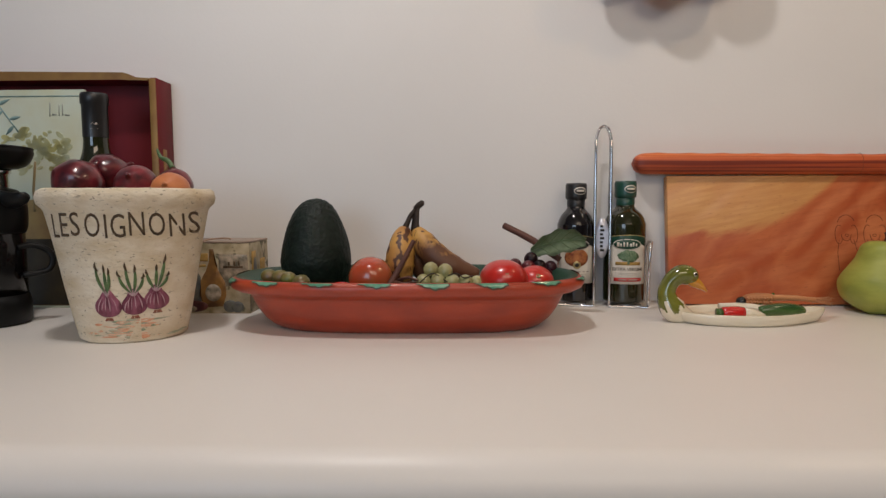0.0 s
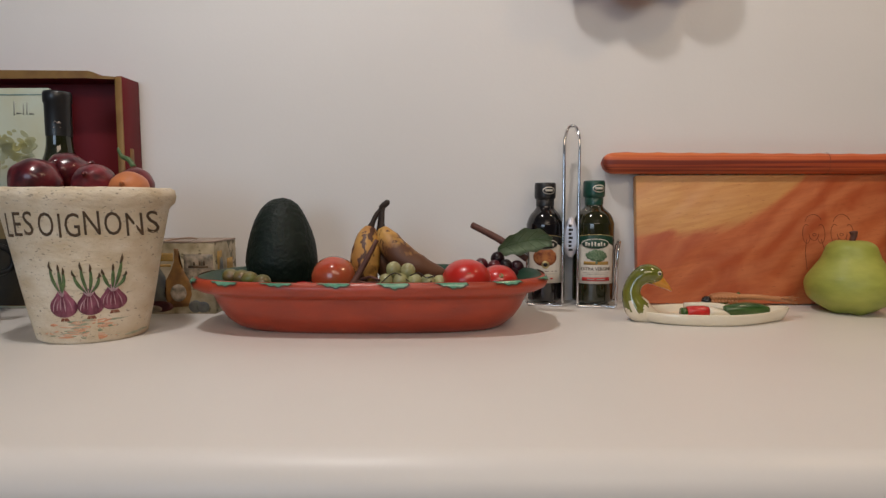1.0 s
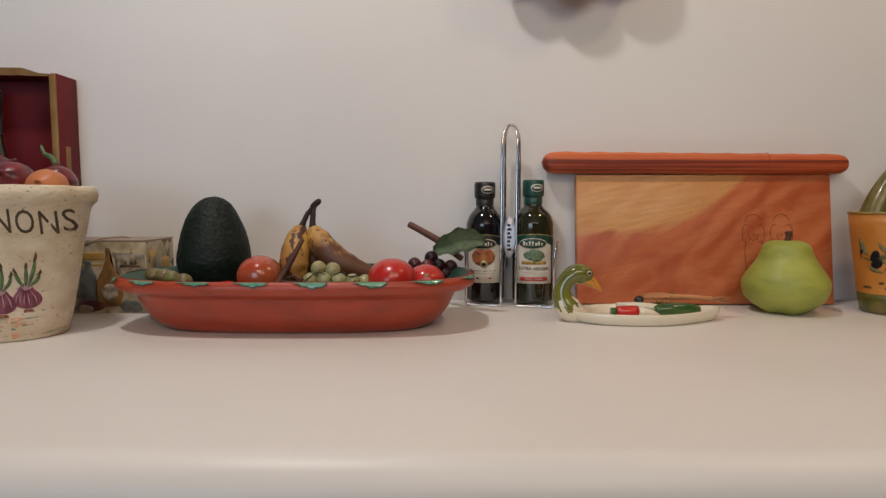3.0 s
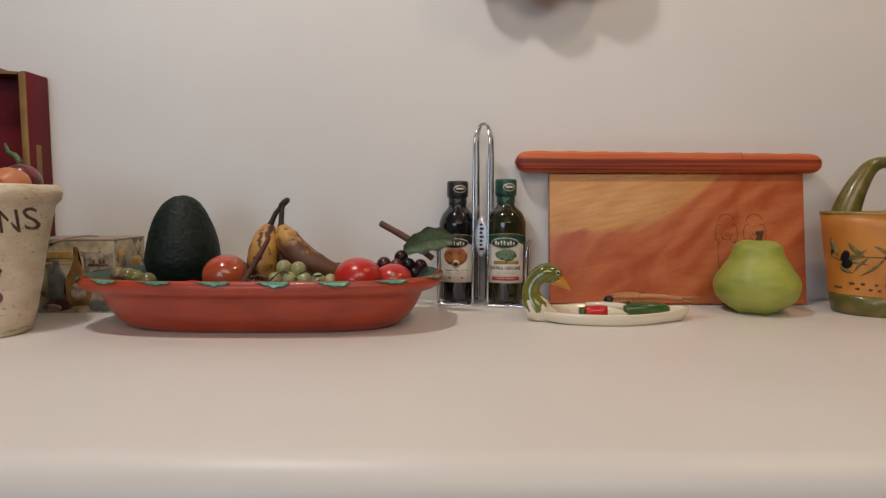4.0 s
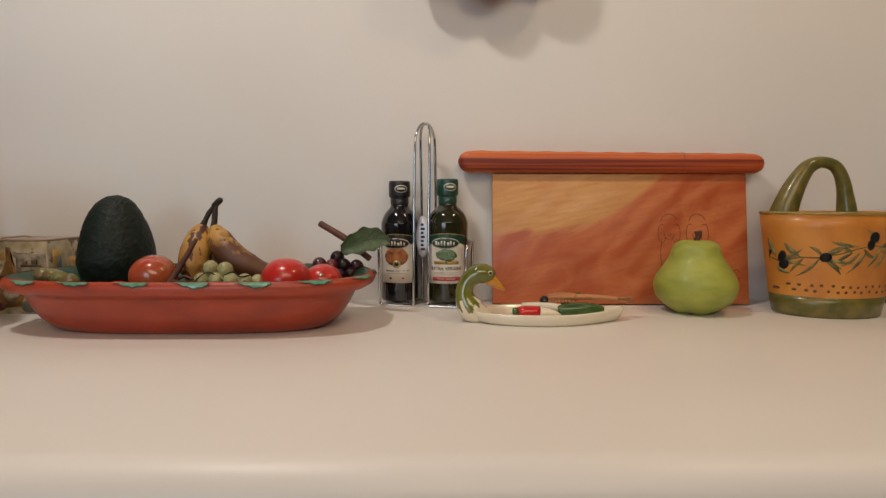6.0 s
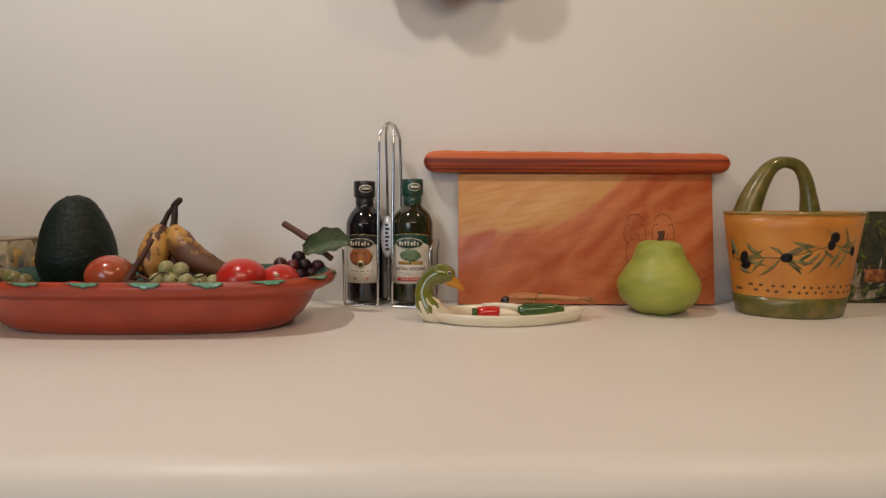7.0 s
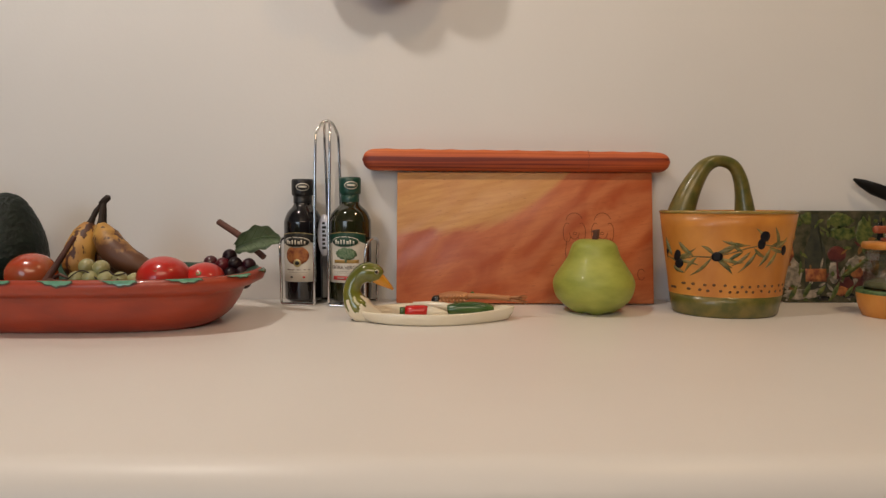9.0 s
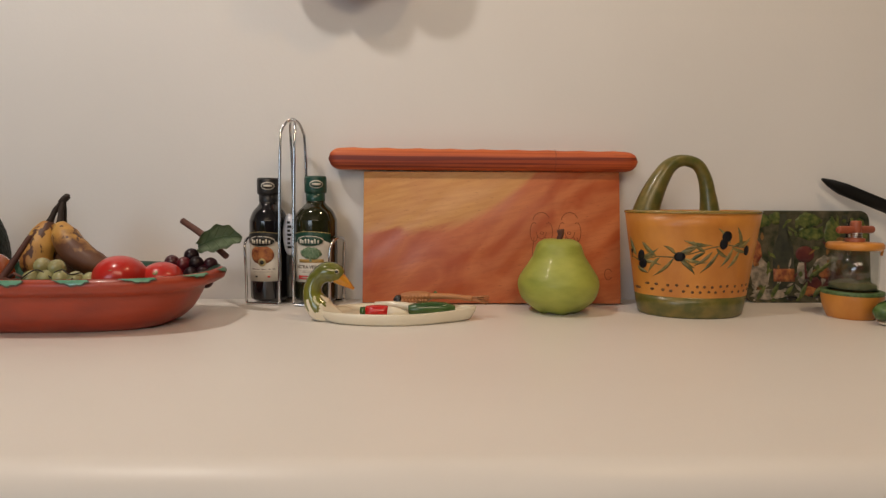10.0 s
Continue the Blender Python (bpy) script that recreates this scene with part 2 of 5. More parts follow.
def figured_board(name):
    """Plum heartwood with diagonal rippled figure and a curved corner of pale sapwood."""
    m = bpy.data.materials.new(name)
    m.use_nodes = True
    nt, nn, ln = m.node_tree, m.node_tree.nodes.new, m.node_tree.links.new
    b = nt.nodes["Principled BSDF"]
    b.inputs["Roughness"].default_value = 0.4
    tc, sep = nn("ShaderNodeTexCoord"), nn("ShaderNodeSeparateXYZ")
    ln(tc.outputs["Object"], sep.inputs[0])

    def calc(op, a, c=None, d=None):
        n = nn("ShaderNodeMath")
        n.operation = op
        for i, v in enumerate((a, c, d)):
            if isinstance(v, (int, float)):
                n.inputs[i].default_value = v
            elif v is not None:
                ln(v, n.inputs[i])
        return n.outputs[0]

    def tex(kind, rot, stretch, **values):
        mp, t = nn("ShaderNodeMapping"), nn(kind)
        mp.vector_type = 'TEXTURE'
        mp.inputs["Rotation"].default_value, mp.inputs["Scale"].default_value = (0, radians(rot), 0), stretch
        ln(tc.outputs["Object"], mp.inputs["Vector"])
        ln(mp.outputs[0], t.inputs["Vector"])
        for k_, v in values.items():
            t.inputs[k_].default_value = v
        return t.outputs["Fac"]

    def blend(fac, a, c):
        mx = nn("ShaderNodeMix")
        mx.data_type = 'RGBA'
        ln(fac, mx.inputs["Factor"])
        for key, v in (("A", a), ("B", c)):
            if isinstance(v, tuple):
                mx.inputs[key].default_value = (*v, 1)
            else:
                ln(v, mx.inputs[key])
        return mx.outputs["Result"]

    def span(v, lo, hi, top=1.0):
        r = nn("ShaderNodeMapRange")
        r.inputs["From Min"].default_value, r.inputs["From Max"].default_value, r.inputs["To Max"].default_value = lo, hi, top
        ln(v, r.inputs["Value"])
        return r.outputs[0]
    cloud = tex("ShaderNodeTexNoise", -32, (1.8, 1, 1), Scale=16.0, Detail=3.0, Distortion=1.2)
    ripple = tex("ShaderNodeTexWave", 52, (1, 1, 1.6), Scale=7.0, Distortion=11.0, Detail=4.0)
    grain = tex("ShaderNodeTexNoise", -12, (9, 1, 1), Scale=150.0, Detail=6.0)
    pores = tex("ShaderNodeTexNoise", -6, (5, 1, 1), Scale=420.0, Detail=2.0)
    heart = blend(span(cloud, 0.36, 0.66), (0.40, 0.086, 0.026), (0.54, 0.165, 0.056))
    # Wood figure, with its shimmer also mixed into the colour as pale bands.
    ripple_here = calc('MULTIPLY', span(ripple, 0.2, 0.9, 0.34), span(sep.outputs["X"], -0.16, 0.06))
    heart = blend(ripple_here, heart, (0.63, 0.235, 0.085))
    heart = blend(span(grain, 0.45, 0.75, 0.45), heart, (0.33, 0.075, 0.028))
    sap = blend(span(grain, 0.38, 0.7), (0.58, 0.295, 0.090), (0.49, 0.215, 0.060))
    sap = blend(span(cloud, 0.45, 0.7, 0.6), sap, (0.50, 0.22, 0.075))
    bow = calc('MAXIMUM', calc('ADD', sep.outputs["X"], 0.12), 0.0)
    edge = calc('MULTIPLY_ADD', calc('MULTIPLY', bow, bow), 2.7, 0.122)
    over = calc('SUBTRACT', calc('MULTIPLY_ADD', cloud, 0.045, sep.outputs["Z"]), edge)
    out = blend(span(over, 0.016, 0.030), heart, sap)
    out = blend(span(pores, 0.62, 0.75, 0.5), out, (0.24, 0.06, 0.025))
    ln(out, b.inputs["Base Color"])
    ln(calc('MULTIPLY_ADD', ripple, 0.16, 0.32), b.inputs["Roughness"])
    bp = nn("ShaderNodeBump")
    bp.inputs["Strength"].default_value, bp.inputs["Distance"].default_value = 0.15, 0.001
    ln(grain, bp.inputs["Height"])
    ln(bp.outputs[0], b.inputs["Normal"])
    return m


M_BOARD = figured_board("plum_board")
M_BAR = wood("orange_pine_bar", (0.50, 0.090, 0.020), (0.68, 0.20, 0.050), (0.17, 0.020, 0.007), 36.0, stretch=(0.07, 2.5, 8.0), rough=0.5, coat=0.04)
M_PYRO = mat("burnt_line", (0.16, 0.040, 0.018), 0.7, scale=60)
M_CREAM = mat("cream_glaze", (0.76, 0.70, 0.56), 0.18, (0.74, 0.66, 0.50), 20, coat=0.5)
M_DUCKG = mat("olive_glaze", (0.17, 0.175, 0.024), 0.15, (0.09, 0.10, 0.015), 28, coat=0.7)
M_BEAK = mat("beak_glaze", (0.65, 0.24, 0.02), 0.2, (0.55, 0.3, 0.03), 30, coat=0.5)
M_BLACK = mat("black_paint", (0.008, 0.008, 0.008), 0.25, scale=30, coat=0.4)
M_PEPPER = mat("dark_green_skin", (0.022, 0.07, 0.014), 0.25, (0.11, 0.20, 0.045), 40, coat=0.5, stretch=(0.3, 2, 2))
M_BRISTLE = mat("tan_wood", (0.50, 0.22, 0.085), 0.4, (0.34, 0.13, 0.05), 60, stretch=(0.2, 1, 1))
M_PEAR = mat("pear_glaze", (0.39, 0.41, 0.072), 0.5, (0.24, 0.28, 0.040), 22, 1.0, 0.35, 60, coat=0.06, stretch=(0.7, 0.7, 1.6))
M_YELLOW = mat("ochre_glaze", (0.62, 0.258, 0.044), 0.4, (0.45, 0.155, 0.022), 16, 1.0, 0.08, 60, coat=0.15, stretch=(1, 1, 0.7))
M_OLIVEG = mat("moss_glaze", (0.085, 0.090, 0.018), 0.3, (0.20, 0.150, 0.035), 55, bump=0.25, bump_scale=50, coat=0.12)
M_RIM = mat("brown_green_rim", (0.34, 0.22, 0.05), 0.22, (0.20, 0.16, 0.035), 30, coat=0.5)
M_INKOLIVE = mat("painted_olive_black", (0.008, 0.008, 0.011), 0.5, scale=30, sheen_spec=0.25)
M_DOT = mat("brown_dot", (0.13, 0.06, 0.02), 0.4, scale=60)
M_BRUSHG = mat("painted_leaf", (0.055, 0.075, 0.025), 0.45, (0.27, 0.19, 0.055), 75, vary=0.25)
M_TRAY = mat("printed_tray", (0.10, 0.085, 0.05), 0.5, (0.012, 0.022, 0.008), 60, 1.0, spots=(0.20, 0.17, 0.10), spot_scale=45, spot_at=0.66, sheen_spec=0.3)
M_WINE = mat("printed_wine", (0.05, 0.008, 0.012), 0.4, (0.13, 0.03, 0.02), 40)
M_VINE = mat("printed_vine", (0.02, 0.05, 0.008), 0.5, (0.15, 0.16, 0.035), 110)
M_PALE = mat("printed_pale", (0.40, 0.33, 0.25), 0.5, (0.06, 0.06, 0.04), 85)
M_AMBER = mat("printed_amber", (0.26, 0.13, 0.03), 0.5, (0.13, 0.06, 0.02), 60)
M_BLUEGREY = mat("printed_bluegrey", (0.07, 0.075, 0.08), 0.5, (0.15, 0.15, 0.12), 60)
M_PBOTTLE = mat("printed_bottle", (0.022, 0.026, 0.02), 0.4, (0.06, 0.06, 0.035), 60)
M_CARTON = mat("printed_carton", (0.50, 0.43, 0.30), 0.6, (0.22, 0.18, 0.09), 40, 1.0, spots=(0.11, 0.10, 0.055), spot_scale=46, spot_at=0.58)
M_CARTOP = mat("carton_lid", (0.30, 0.22, 0.18), 0.6, (0.36, 0.30, 0.24), 20)
M_STRING = mat("cord", (0.42, 0.30, 0.22), 0.8, scale=90)
M_CRATE = mat("oxblood_wood", (0.19, 0.018, 0.024), 0.5, (0.13, 0.012, 0.016), 10, 1.0, 0.2, 40, stretch=(1, 1, 0.2), sheen_spec=0.2)
M_GILT = mat("gilt_edge", (0.30, 0.17, 0.045), 0.45, (0.20, 0.10, 0.03), 24, 1.0, 0.3, 60, metal=0.25)
M_PICT = mat("printed_sky", (0.52, 0.60, 0.53), 0.25, (0.50, 0.50, 0.34), 9, 1.0, coat=0.3)
M_FAINT = mat("faint_caption", (0.36, 0.38, 0.32), 0.4, scale=60)
M_PDARK = mat("dark_band_tone", (0.05, 0.036, 0.014), 0.4, (0.015, 0.012, 0.006), 22)
M_PTREE = mat("printed_yellow_tree", (0.40, 0.37, 0.13), 0.4, (0.38, 0.41, 0.28), 34)
M_PGROUND = mat("printed_ground", (0.33, 0.25, 0.09), 0.4, (0.20, 0.13, 0.06), 18)
M_PTWIG = mat("printed_twig", (0.22, 0.34, 0.34), 0.4, (0.10, 0.17, 0.15), 50)
M_BLKPL = mat("black_plastic", (0.006, 0.006, 0.006), 0.4, scale=40, sheen_spec=0.25)
M_SMOKE = mat("smoked_glass", (0.008, 0.007, 0.007), 0.1, scale=10, sheen_spec=0.35)
M_CLEAR = bpy.data.materials.new("clear_glass")
M_CLEAR.use_nodes = True
_nt = M_CLEAR.node_tree
_nt.nodes.remove(_nt.nodes["Principled BSDF"])
_tr, _gl, _mx = _nt.nodes.new("ShaderNodeBsdfTransparent"), _nt.nodes.new("ShaderNodeBsdfGlossy"), _nt.nodes.new("ShaderNodeMixShader")
_tr.inputs["Color"].default_value, _gl.inputs["Roughness"].default_value = (0.90, 0.91, 0.90, 1), 0.03
_mx.inputs["Fac"].default_value = 0.09
_nt.links.new(_tr.outputs[0], _mx.inputs[1])
_nt.links.new(_gl.outputs[0], _mx.inputs[2])
_nt.links.new(_mx.outputs[0], _nt.nodes["Material Output"].inputs["Surface"])
M_HERB = mat("dried_herb", (0.10, 0.11, 0.05), 0.8, (0.22, 0.20, 0.11), 150, bump=0.8)
M_REDWOOD = mat("stained_wood", (0.36, 0.10, 0.045), 0.45, (0.28, 0.07, 0.03), 40, stretch=(0.2, 1, 1))
M_COPPER = mat("terracotta_swag", (0.62, 0.24, 0.12), 0.55, (0.52, 0.17, 0.08), 20)
M_SOIL = mat("packing_paper", (0.25, 0.18, 0.11), 0.9, scale=40, bump=0.5)


# ---- mesh helpers ----
def part(name, bm, material, parent=None, label="", smooth=True):
    me = bpy.data.meshes.new(name)
    bmesh.ops.recalc_face_normals(bm, faces=bm.faces)
    for f in bm.faces:
        f.smooth = smooth
    bm.to_mesh(me)
    bm.free()
    for mm in (material if isinstance(material, (list, tuple)) else (material,)):
        me.materials.append(mm)
    ob = new(name, me)
    if parent:
        ob.parent = parent
    if label:
        ob["label"] = label
    return ob


def thing(name, at, label, category, group="", turn=0.0):
    ob = new(name)
    ob.empty_display_size = 0.02
    ob.matrix_world = pose(*at, 0, 0, turn)
    return tagged(ob, label, category, group)


def sharp(ob, degrees=35):
    """Flat look across hard edges."""
    bm = bmesh.new()
    bm.from_mesh(ob.data)
    for e in bm.edges:
        e.smooth = len(e.link_faces) == 2 and e.calc_face_angle(0) < radians(degrees)
    bm.to_mesh(ob.data)
    bm.free()
    return ob


def box(x0, x1, y0, y1, z0, z1, bevel=0.0, segs=2):
    bm = bmesh.new()
    bmesh.ops.create_cube(bm, size=1, matrix=Matrix.LocRotScale(
        ((x0 + x1) / 2, (y0 + y1) / 2, (z0 + z1) / 2), None, (x1 - x0, y1 - y0, z1 - z0)))
    if bevel:
        bmesh.ops.bevel(bm, geom=bm.edges[:], offset=bevel, segments=segs, affect='EDGES', profile=0.5)
    return bm


def lathe(profile, segs=48, k=1.0, closed=True, power=2.0):
    """Turn (r, z) pairs round z; k squeezes the depth; power > 2 squares the round."""
    bm = bmesh.new()
    rings = []
    for r, z in profile:
        ring = []
        for i in range(segs):
            a = 2 * math.pi * i / segs
            c, s = math.cos(a), math.sin(a)
            g = (abs(c) ** power + abs(s) ** power) ** (-1 / power)
            ring.append(bm.verts.new((r * c * g, r * s * g * k, z)))
        rings.append(ring)
    for a, b in zip(rings, rings[1:]):
        for i in range(segs):
            j = (i + 1) % segs
            bm.faces.new((a[i], a[j], b[j], b[i]))
    if closed:
        bm.faces.new(rings[0])
        bm.faces.new(rings[-1])
    return bm


def smooth_profile(points, n=6):
    """Catmull-Rom through (r, z) pairs."""
    out = []
    p = [points[0]] + list(points) + [points[-1]]
    for i in range(1, len(p) - 2):
        for j in range(n):
            t = j / n
            out.append(tuple(0.5 * (2 * p[i][c] + (p[i + 1][c] - p[i - 1][c]) * t
                                    + (2 * p[i - 1][c] - 5 * p[i][c] + 4 * p[i + 1][c] - p[i + 2][c]) * t * t
                                    + (3 * p[i][c] - p[i - 1][c] - 3 * p[i + 1][c] + p[i + 2][c]) * t ** 3) for c in range(len(p[i]))))
    out.append(tuple(points[-1]))
    return out


def tube(points, radius, segs=10, caps=True, flat=1.0, round_ends=False):
    """A tube along points; radius: one number or one for each point."""
    pts = [Vector(p) for p in points]
    rad = [radius] * len(pts) if isinstance(radius, (int, float)) else list(radius)
    bm, rings, up = bmesh.new(), [], None
    for i, p in enumerate(pts):
        d = (pts[min(i + 1, len(pts) - 1)] - pts[max(i - 1, 0)]).normalized()
        if up is None:
            up = d.orthogonal().normalized()
        up = (up - d * up.dot(d)).normalized()
        side = d.cross(up)
        rings.append([bm.verts.new(p + (up * math.cos(2 * math.pi * k / segs) * flat + side * math.sin(2 * math.pi * k / segs)) * rad[i])
                      for k in range(segs)])
    for a, b in zip(rings, rings[1:]):
        for i in range(segs):
            j = (i + 1) % segs
            bm.faces.new((a[i], a[j], b[j], b[i]))
    if caps:
        bm.faces.new(rings[0])
        bm.faces.new(rings[-1])
    return bm


def ball(r, at=(0, 0, 0), squash=(1, 1, 1), sub=3, lump=0.0, seed=0.0):
    bm = bmesh.new()
    bmesh.ops.create_icosphere(bm, subdivisions=sub, radius=r)
    for v in bm.verts:
        if lump:
            v.co *= 1 + lump * noise.noise(v.co / r * 1.4 + Vector((seed, seed * 2, 0)))
        v.co = Vector((v.co.x * squash[0], v.co.y * squash[1], v.co.z * squash[2])) + Vector(at)
    return bm


def ellipse2(cx, cz, rx, rz, n=24, tilt=0.0):
    c, s = math.cos(radians(tilt)), math.sin(radians(tilt))
    return [(cx + rx * math.cos(2 * math.pi * i / n) * c - rz * math.sin(2 * math.pi * i / n) * s,
             cz + rx * math.cos(2 * math.pi * i / n) * s + rz * math.sin(2 * math.pi * i / n) * c) for i in range(n)]


def leaf2(x0, z0, x1, z1, width, n=8, bend=0.0):
    """A pointed leaf from (x0, z0) to (x1, z1)."""
    dx, dz = x1 - x0, z1 - z0
    ln = math.hypot(dx, dz)
    px, pz = -dz / ln, dx / ln
    left, right = [], []
    for i in range(n + 1):
        t = i / n
        w = width * math.sin(math.pi * t ** 0.8) / 2
        o = bend * math.sin(math.pi * t)
        left.append((x0 + dx * t + px * (w + o), z0 + dz * t + pz * (w + o)))
        right.append((x0 + dx * t + px * (o - w), z0 + dz * t + pz * (o - w)))
    return left + right[-2:0:-1]


def rect2(x0, x1, z0, z1, n=1):
    return ([(x0 + (x1 - x0) * i / n, z0) for i in range(n + 1)] + [(x1 + (x0 - x1) * i / n, z1) for i in range(n + 1)])


def stroke2(pts, w):
    """A ribbon of width w along 2D points."""
    left, right = [], []
    for i, p in enumerate(pts):
        a, b = pts[max(i - 1, 0)], pts[min(i + 1, len(pts) - 1)]
        d = math.hypot(b[0] - a[0], b[1] - a[1]) or 1
        nx, nz = -(b[1] - a[1]) / d * w / 2, (b[0] - a[0]) / d * w / 2
        left.append((p[0] + nx, p[1] + nz))
        right.append((p[0] - nx, p[1] - nz))
    return left + right[::-1]


def strip2(pts, w):
    """A thin line along 2D points, as short quads."""
    e = stroke2(pts, w)
    n = len(pts)
    return [[e[i], e[i + 1], e[2 * n - 2 - i], e[2 * n - 1 - i]] for i in range(n - 1)]


def paint(shapes, place, lift=0.0006):
    """Thin raised paint: outlines in (x, z) laid on a surface by place(x, z, lift)."""
    bm = bmesh.new()
    for pts in shapes:
        top = [bm.verts.new((x, 0, z)) for x, z in pts]
        try:
            f = bm.faces.new(top)
        except ValueError:
            continue
    bmesh.ops.triangulate(bm, faces=bm.faces[:])
    long_edges = [e for e in bm.edges if e.calc_length() > 0.012]
    if long_edges:
        bmesh.ops.subdivide_edges(bm, edges=long_edges, cuts=3, use_grid_fill=True)
    ext = bmesh.ops.extrude_face_region(bm, geom=bm.faces[:])
    moved = {v for v in ext["geom"] if isinstance(v, bmesh.types.BMVert)}
    for v in bm.verts:
        v.co = place(v.co.x, v.co.z, lift if v in moved else -0.0004)
    return bm


def text_mesh(words, size):
    """The built-in font as flat triangles: a list of outlines in (x, z), centred."""
    cu = bpy.data.curves.new("words", 'FONT')
    cu.body, cu.size, cu.align_x, cu.align_y, cu.resolution_u = words, size, 'CENTER', 'CENTER', 3
    ob = bpy.data.objects.new("words", cu)
    me = ob.to_mesh()
    tris = [[(me.vertices[i].co.x, me.vertices[i].co.y) for i in p.vertices] for p in me.polygons]
    ob.to_mesh_clear()
    bpy.data.objects.remove(ob)
    bpy.data.curves.remove(cu)
    return tris


def paint_tris(tris, place, lift=0.0006, sx=1.0, sz=1.0, dx=0.0, dz=0.0):
    bm = bmesh.new()
    seen = {}
    for t in tris:
        vs = []
        for x, z in t:
            key = (round(x, 6), round(z, 6))
            if key not in seen:
                seen[key] = bm.verts.new((x * sx + dx, 0, z * sz + dz))
            vs.append(seen[key])
        if len(set(vs)) == len(vs):
            try:
                bm.faces.new(vs)
            except ValueError:
                pass
    ext = bmesh.ops.extrude_face_region(bm, geom=bm.faces[:])
    moved = {v for v in ext["geom"] if isinstance(v, bmesh.types.BMVert)}
    for v in bm.verts:
        v.co = place(v.co.x, v.co.z, lift if v in moved else -0.0004)
    return bm


def flat_at(y):
    return lambda x, z, lift: Vector((x, y - lift, z))


def radius_at(profile):
    zs, rs = [p[1] for p in profile], [p[0] for p in profile]
    return lambda z: float(np.interp(z, zs, rs))


def oval_front(radius, k):
    """Lays paint on the front of an upright oval of radius(z)."""
    def place(x, z, lift):
        r = radius(z) + lift
        x = max(-r * 0.999, min(r * 0.999, x))
        return Vector((x, -k * math.sqrt(r * r - x * x), z))
    return place


def round_wrap(radius):
    """Wraps paint round an upright cylinder: x is the way along the curve."""
    def place(x, z, lift):
        r = radius(z)
        return Vector(((r + lift) * math.sin(x / r), -(r + lift) * math.cos(x / r), z))
    return place


# ---- the room ----
WALL_Y, TOP = 1.118, 0.90
def structure(name, bm, material, label):
    return tagged(part(name, bm, material, smooth=False), label, "room", kind="structure")


structure("wall_back", box(-2.3, 3.3, WALL_Y, WALL_Y + 0.12, 0, 2.5), M_WALL, "smooth off-white painted kitchen wall behind the worktop")
# Side walls, front wall and ceiling are unseen, added to close in the light.
structure("wall_right", box(3.3, 3.42, -2.82, 1.22, 0, 2.5), M_ROOM, "plain painted side wall")
structure("wall_left", box(-2.42, -2.3, -2.82, 1.22, 0, 2.5), M_ROOM, "plain painted side wall")
_wf = thing("wall_front", (0, 0, 0), "plain painted wall with a window opening", "room")
_wf["kind"] = "structure"
for x0, x1, z0, z1 in ((-2.3, -1.9, 0, 2.5), (-0.4, 3.3, 0, 2.5), (-1.9, -0.4, 0, 0.95), (-1.9, -0.4, 2.15, 2.5)):
    part("wall_section", box(x0, x1, -2.82, -2.7, z0, z1), M_ROOM, _wf, smooth=False)
structure("floor", box(-2.42, 3.42, -2.82, 1.22, -0.1, 0), M_FLOOR, "brown tiled kitchen floor")
structure("ceiling", box(-2.42, 3.42, -2.82, 1.22, 2.5, 2.6), M_ROOM, "plain grey ceiling out of view")

worktop = thing("worktop", (0, 0, 0), "pale cream laminate worktop with a rounded front edge", "worktop")
worktop["kind"] = "structure"
_bm = bmesh.new()
_sec = [(WALL_Y - 0.002, TOP - 0.06), (WALL_Y - 0.002, TOP)]
_r = 0.030
for i in range(25):
    a = math.pi * i / 24
    _sec.append((0.474 - _r * math.sin(a), TOP - _r + _r * math.cos(a)))
_ends = [[_bm.verts.new((x, y, z)) for y, z in _sec] for x in (-2.29, 3.29)]
for i in range(len(_sec)):
    j = (i + 1) % len(_sec)
    _bm.faces.new((_ends[0][i], _ends[0][j], _ends[1][j], _ends[1][i]))
_bm.faces.new(_ends[0]), _bm.faces.new(_ends[1])
sharp(part("slab", _bm, M_COUNTER, worktop))
base_unit = thing("base_cabinet", (0, 0, 0), "plain painted base cabinet under the worktop", "cabinet")
part("body", box(-2.29, 3.29, 0.5, WALL_Y - 0.003, 0.1, TOP - 0.062), M_CAB, base_unit, smooth=False)
part("plinth", box(-2.29, 3.29, 0.55, WALL_Y - 0.003, 0.0, 0.099), M_CAB, base_unit, smooth=False)


